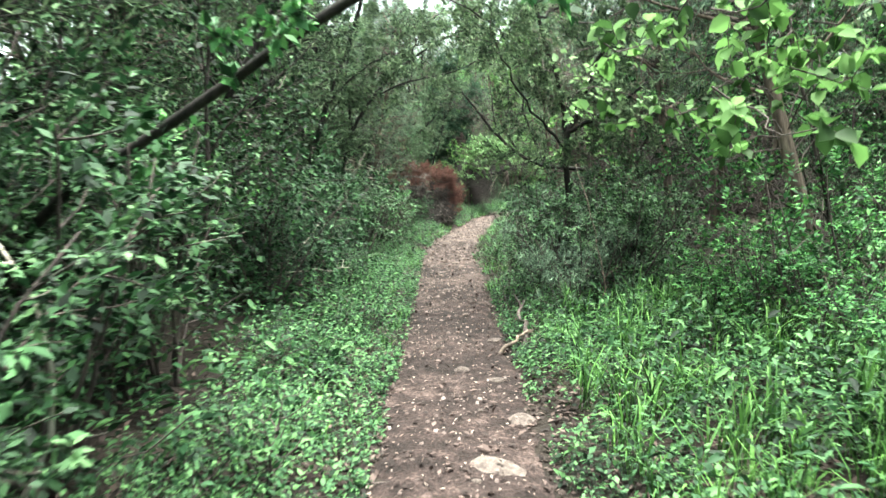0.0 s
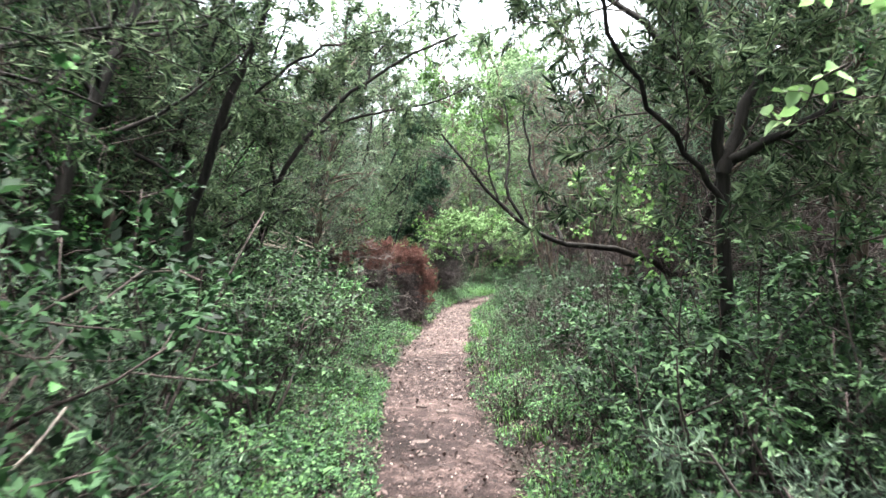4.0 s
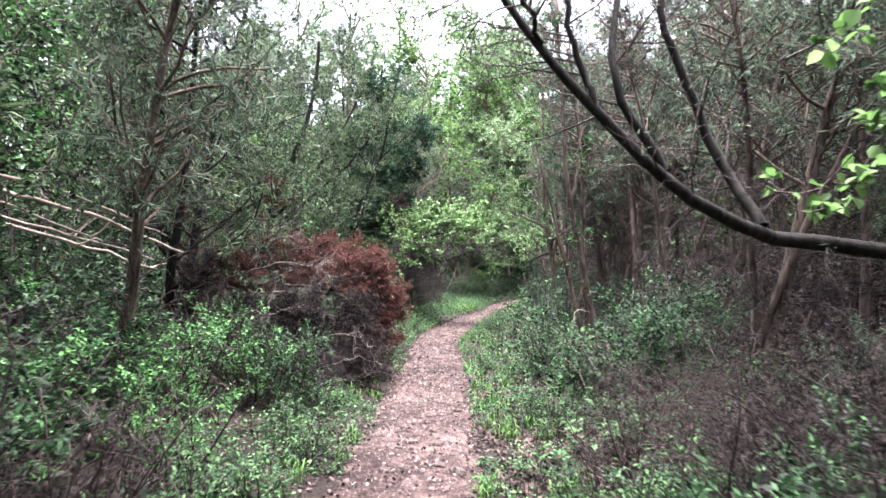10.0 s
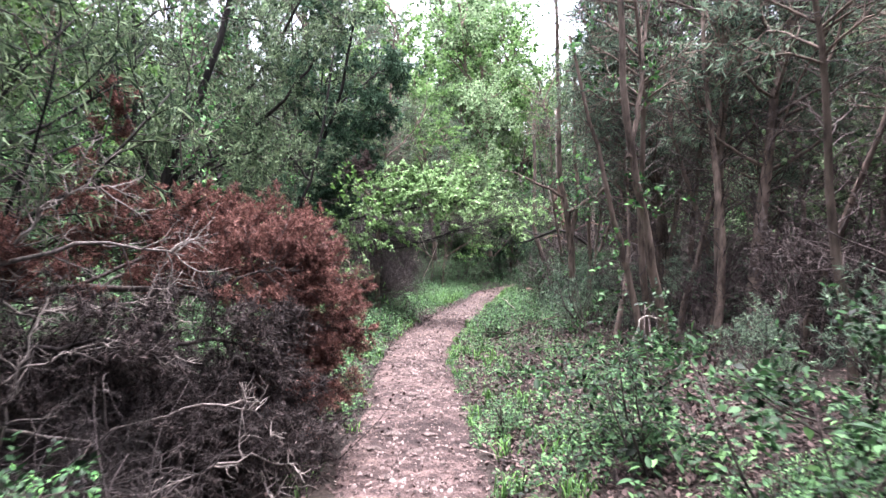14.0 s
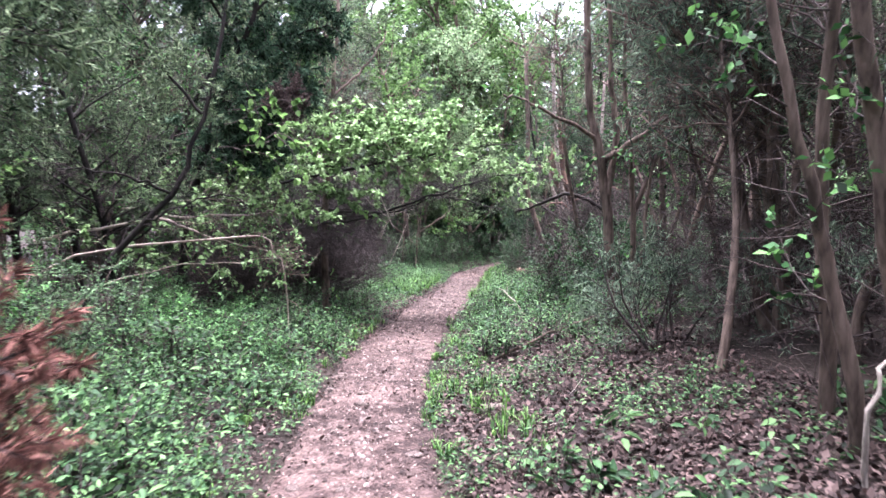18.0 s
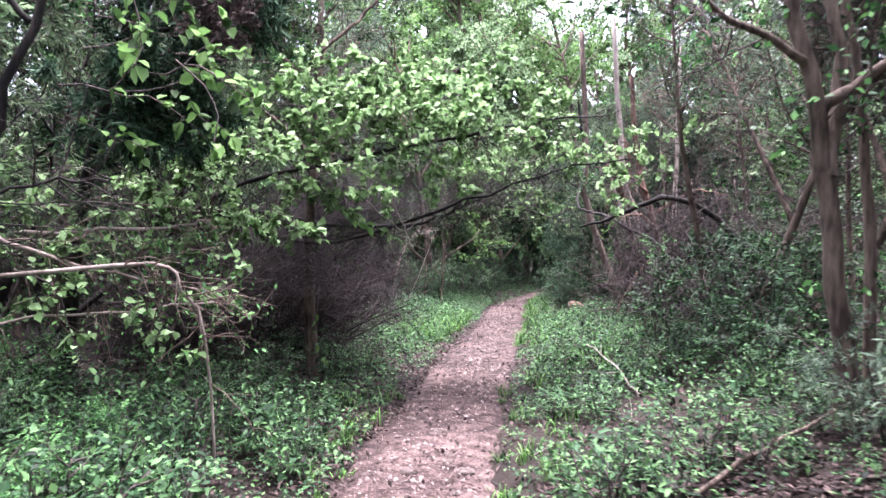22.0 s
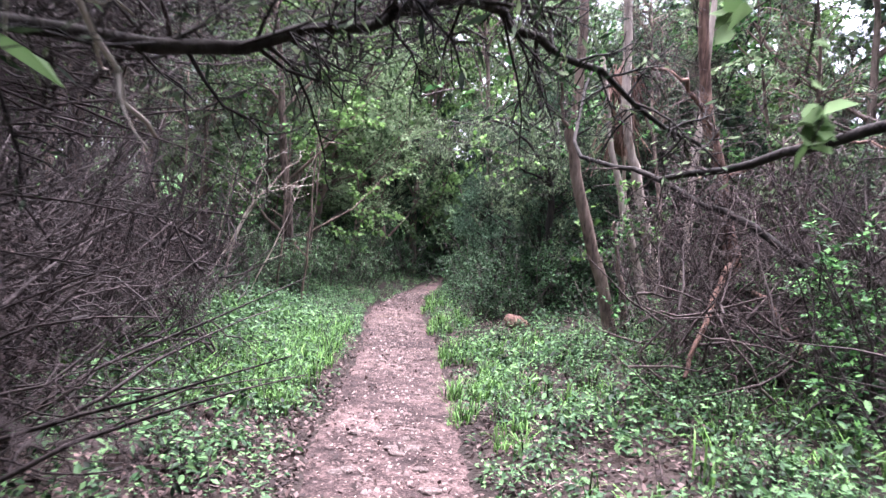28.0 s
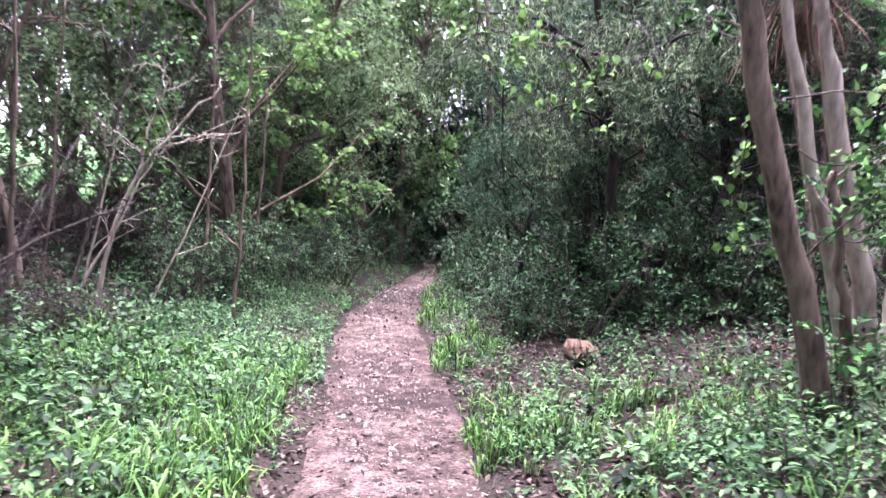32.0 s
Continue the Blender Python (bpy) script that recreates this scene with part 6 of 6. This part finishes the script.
stick("dead_branch", "pale dead stick lying in the undergrowth", [(-2.0, 7.3, gz(-2.0, 7.3)), (-1.6, 7.5, 0.5), (-1.3, 7.8, 0.95)], 0.011, M_TWIG_PALE, 603)
stick("dead_branch", "pale thin stick leaning in the shrubs", [(1.5, 6.6, 0.3), (1.45, 6.8, 0.9), (1.3, 7.2, 1.6)], 0.007, M_BARK, 604)
stick("root", "short dead root at the footpath edge", [(0.72, 6.3, gz(.72, 6.3) - .03), (0.8, 6.6, 0.09), (0.76, 7.0, 0.14), (0.84, 7.3, 0.22)], 0.028, M_TWIG, 606, 2, 0.2)
stick("root", "short dead root at the footpath edge", [(0.5, 6.1, gz(.5, 6.1) + .02), (0.68, 6.35, 0.04), (0.85, 6.6, 0.08)], 0.022, M_BARK, 607, 1, 0.15)
stick("root", "bleached hooked root at the foot of a tree", [(3.6, 24.75, gz(3.6, 24.75)), (3.58, 24.7, 0.5), (3.72, 24.75, 0.68), (3.95, 24.9, 0.62)], 0.016, M_TWIG_PALE, 608, 1, 0.1)
stick("dead_branch", "dead stick lying among low plants", [(4.2, 32.4, gz(4.2, 32.4) + .02), (4.05, 32.65, 0.08), (3.9, 32.95, 0.22)], 0.012, M_TWIG_PALE, 609)
stick("dead_branch", "dark bare branch lying on leaf litter", [(3.0, 29.6, gz(3.0, 29.6) + .03), (3.8, 29.9, 0.0), (4.6, 30.2, 0.2)], 0.02, M_BARK, 610, 4)
stick("dead_branch", "bleached twig hanging under the fallen tree", [(1.75, 34.0, 1.72), (2.0, 34.02, 1.5), (2.2, 34.06, 1.36), (2.32, 34.1, 1.34)], 0.006, M_TWIG_PALE, 611, 5, 0.22)
stick("dead_branch", "bleached forked branch hanging under the fallen tree", [(2.0, 33.75, 1.8), (2.19, 33.96, 1.47), (2.28, 34.1, 1.28), (2.36, 34.22, 1.16)], 0.0095, M_TWIG_PALE, 612, 5, 0.3)
sprig("leafy_shoot", "leafy shoot with broad pale leaves hanging down", [(1.35, 34.2, 1.75), (1.75, 34.1, 1.52), (2.0, 34.1, 1.36), (2.1, 34.12, 1.28)], 9, 0.135, M_VINE, 613)
sprig("leafy_shoot", "leafy shoot with broad pale leaves hanging down", [(1.5, 34.0, 1.62), (1.72, 33.9, 1.45), (1.85, 33.88, 1.38)], 6, 0.12, M_BRIGHT, 615)
sprig("leafy_shoot", "low shoot with pale leaves under the arch", [(1.35, 33.3, 0.75), (1.3, 33.35, 0.35), (1.4, 33.4, 0.05)], 7, 0.075, M_BRIGHT, 616)
vine("leafy_shoot", "long drooping leaves from an overhead branch", (3.6, 36.9, 1.75), (3.8, 37.1, 1.85), 8, 1, 614, M_GREEN, 0.1)
for k, (px_, py_, ln_) in enumerate([(-2.6, 18.8, 1.6), (-2.9, 19.2, 1.9), (-2.4, 19.3, 1.4), (-3.2, 19.0, 1.7), (-2.7, 19.6, 1.5)]):
    stick("dead_branch", "bleached dead pole heaped on bushes", [(px_ - ln_ / 2, py_ - .3, 1.75 + .1 * k), (px_, py_, 1.55 + .1 * k), (px_ + ln_ / 2, py_ + .3, 1.3 + .08 * k)], 0.025, M_BARK_PALE, 620 + k, 2, 0.4)
for k, (bx, by, tx, ty, tz, r_) in enumerate([(2.55, 45.8, 3.4, 45.7, 1.5, 0.02), (2.6, 45.85, 3.0, 45.9, 1.9, 0.016), (3.3, 45.6, 4.3, 45.5, 2.2, 0.014), (4.65, 48.2, 4.75, 48.2, 2.6, 0.03), (3.9, 46.6, 3.95, 46.6, 2.8, 0.028), (2.2, 44.6, 2.15, 44.7, 3.2, 0.028), (2.35, 45.2, 2.5, 45.2, 2.8, 0.02), (4.2, 45.4, 4.28, 45.45, 3.0, 0.026)]):
    stick("sapling", "thin leaning bare sapling", [(bx, by, gz(bx, by) - .05), ((bx + tx) / 2 + .03, (by + ty) / 2, gz(bx, by) * .5 + tz * .5), (tx, ty, tz)], r_, M_BARK_PALE if k < 3 else M_BARK, 640 + k, 4, 0.5)


def chunk(name, label, cat, x, y, size, mat, rz, seed):
    """A broken piece of wood or stone with an uneven skin."""
    r = np.random.default_rng(seed)
    bm = bmesh.new()
    bmesh.ops.create_cube(bm, size=1)
    bmesh.ops.subdivide_edges(bm, edges=bm.edges[:], cuts=4, use_grid_fill=True)
    off = Vector(r.uniform(0, 9, 3))
    for v in bm.verts:
        c = v.co.copy()
        k = 0.75 + 0.25 / max(c.length * 1.5, 0.4) + 0.25 * noise.noise(c * 3 + off)
        v.co = Vector((c.x * size[0] * k, c.y * size[1] * k, (c.z + 0.4) * size[2] * k))
    me = bpy.data.meshes.new(name)
    bm.to_mesh(me)
    bm.free()
    me.materials.append(mat)
    ob = new(name, me)
    ob.matrix_basis = pose(x, y, gz(x, y), 0, 0, rz)
    return tagged(ob, label, cat)


stick("log", "broken reddish-brown log end in leaf litter", [(7.4, 43.2, gz(7.4, 43.2) - .06), (7.22, 43.05, gz(7.2, 43.0) + .08), (7.0, 42.9, gz(7.05, 42.9) + .2)], 0.13, M_RED_WOOD, 701, 0, 0.2, 0.8)
chunk("stone", "flat pale stone at the footpath edge", "stone", 2.5, 27.5, (0.17, 0.12, 0.06), M_STONE, 20, 702)

# sunken concrete drain ring with a dark iron lid
ring_x, ring_y = 5.95, 50.2
ring = thing("drain_ring", ring_x, ring_y, gz(ring_x, ring_y), "low round concrete drain ring with a rusty lid", "drain")
rim = Geo()
aa = np.linspace(0, 2 * np.pi, 25)[:-1]
prof = [(0.42, -0.1), (0.42, 0.05), (0.41, 0.07), (0.36, 0.07), (0.345, 0.05), (0.34, 0.0)]
rim.add([(r_ * np.cos(a), r_ * np.sin(a), z_) for r_, z_ in prof for a in aa], [[i * 24 + j, i * 24 + (j + 1) % 24, (i + 1) * 24 + (j + 1) % 24, (i + 1) * 24 + j] for i in range(5) for j in range(24)])
part("rim", rim, M_CONC, ring, "weathered concrete rim", True)
lid = Geo()
prof = [(0.335, 0.0), (0.335, 0.02), (0.31, 0.03), (0.01, 0.035)]
lid.add([(r_ * np.cos(a), r_ * np.sin(a), z_) for r_, z_ in prof for a in aa], [[i * 24 + j, i * 24 + (j + 1) % 24, (i + 1) * 24 + (j + 1) % 24, (i + 1) * 24 + j] for i in range(3) for j in range(24)])
part("lid", lid, M_RUST, ring, "rusty dark iron lid", True)

stick("root", "thin root across the footpath like a low step", [(5.5, 46.1, float(trail_z(5.5, 46.1)) - 0.01), (6.0, 46.0, float(trail_z(6.0, 46.0)) + 0.005), (6.62, 45.95, float(trail_z(6.62, 45.95)) - 0.01)], 0.022, M_BARK, 680, 0)
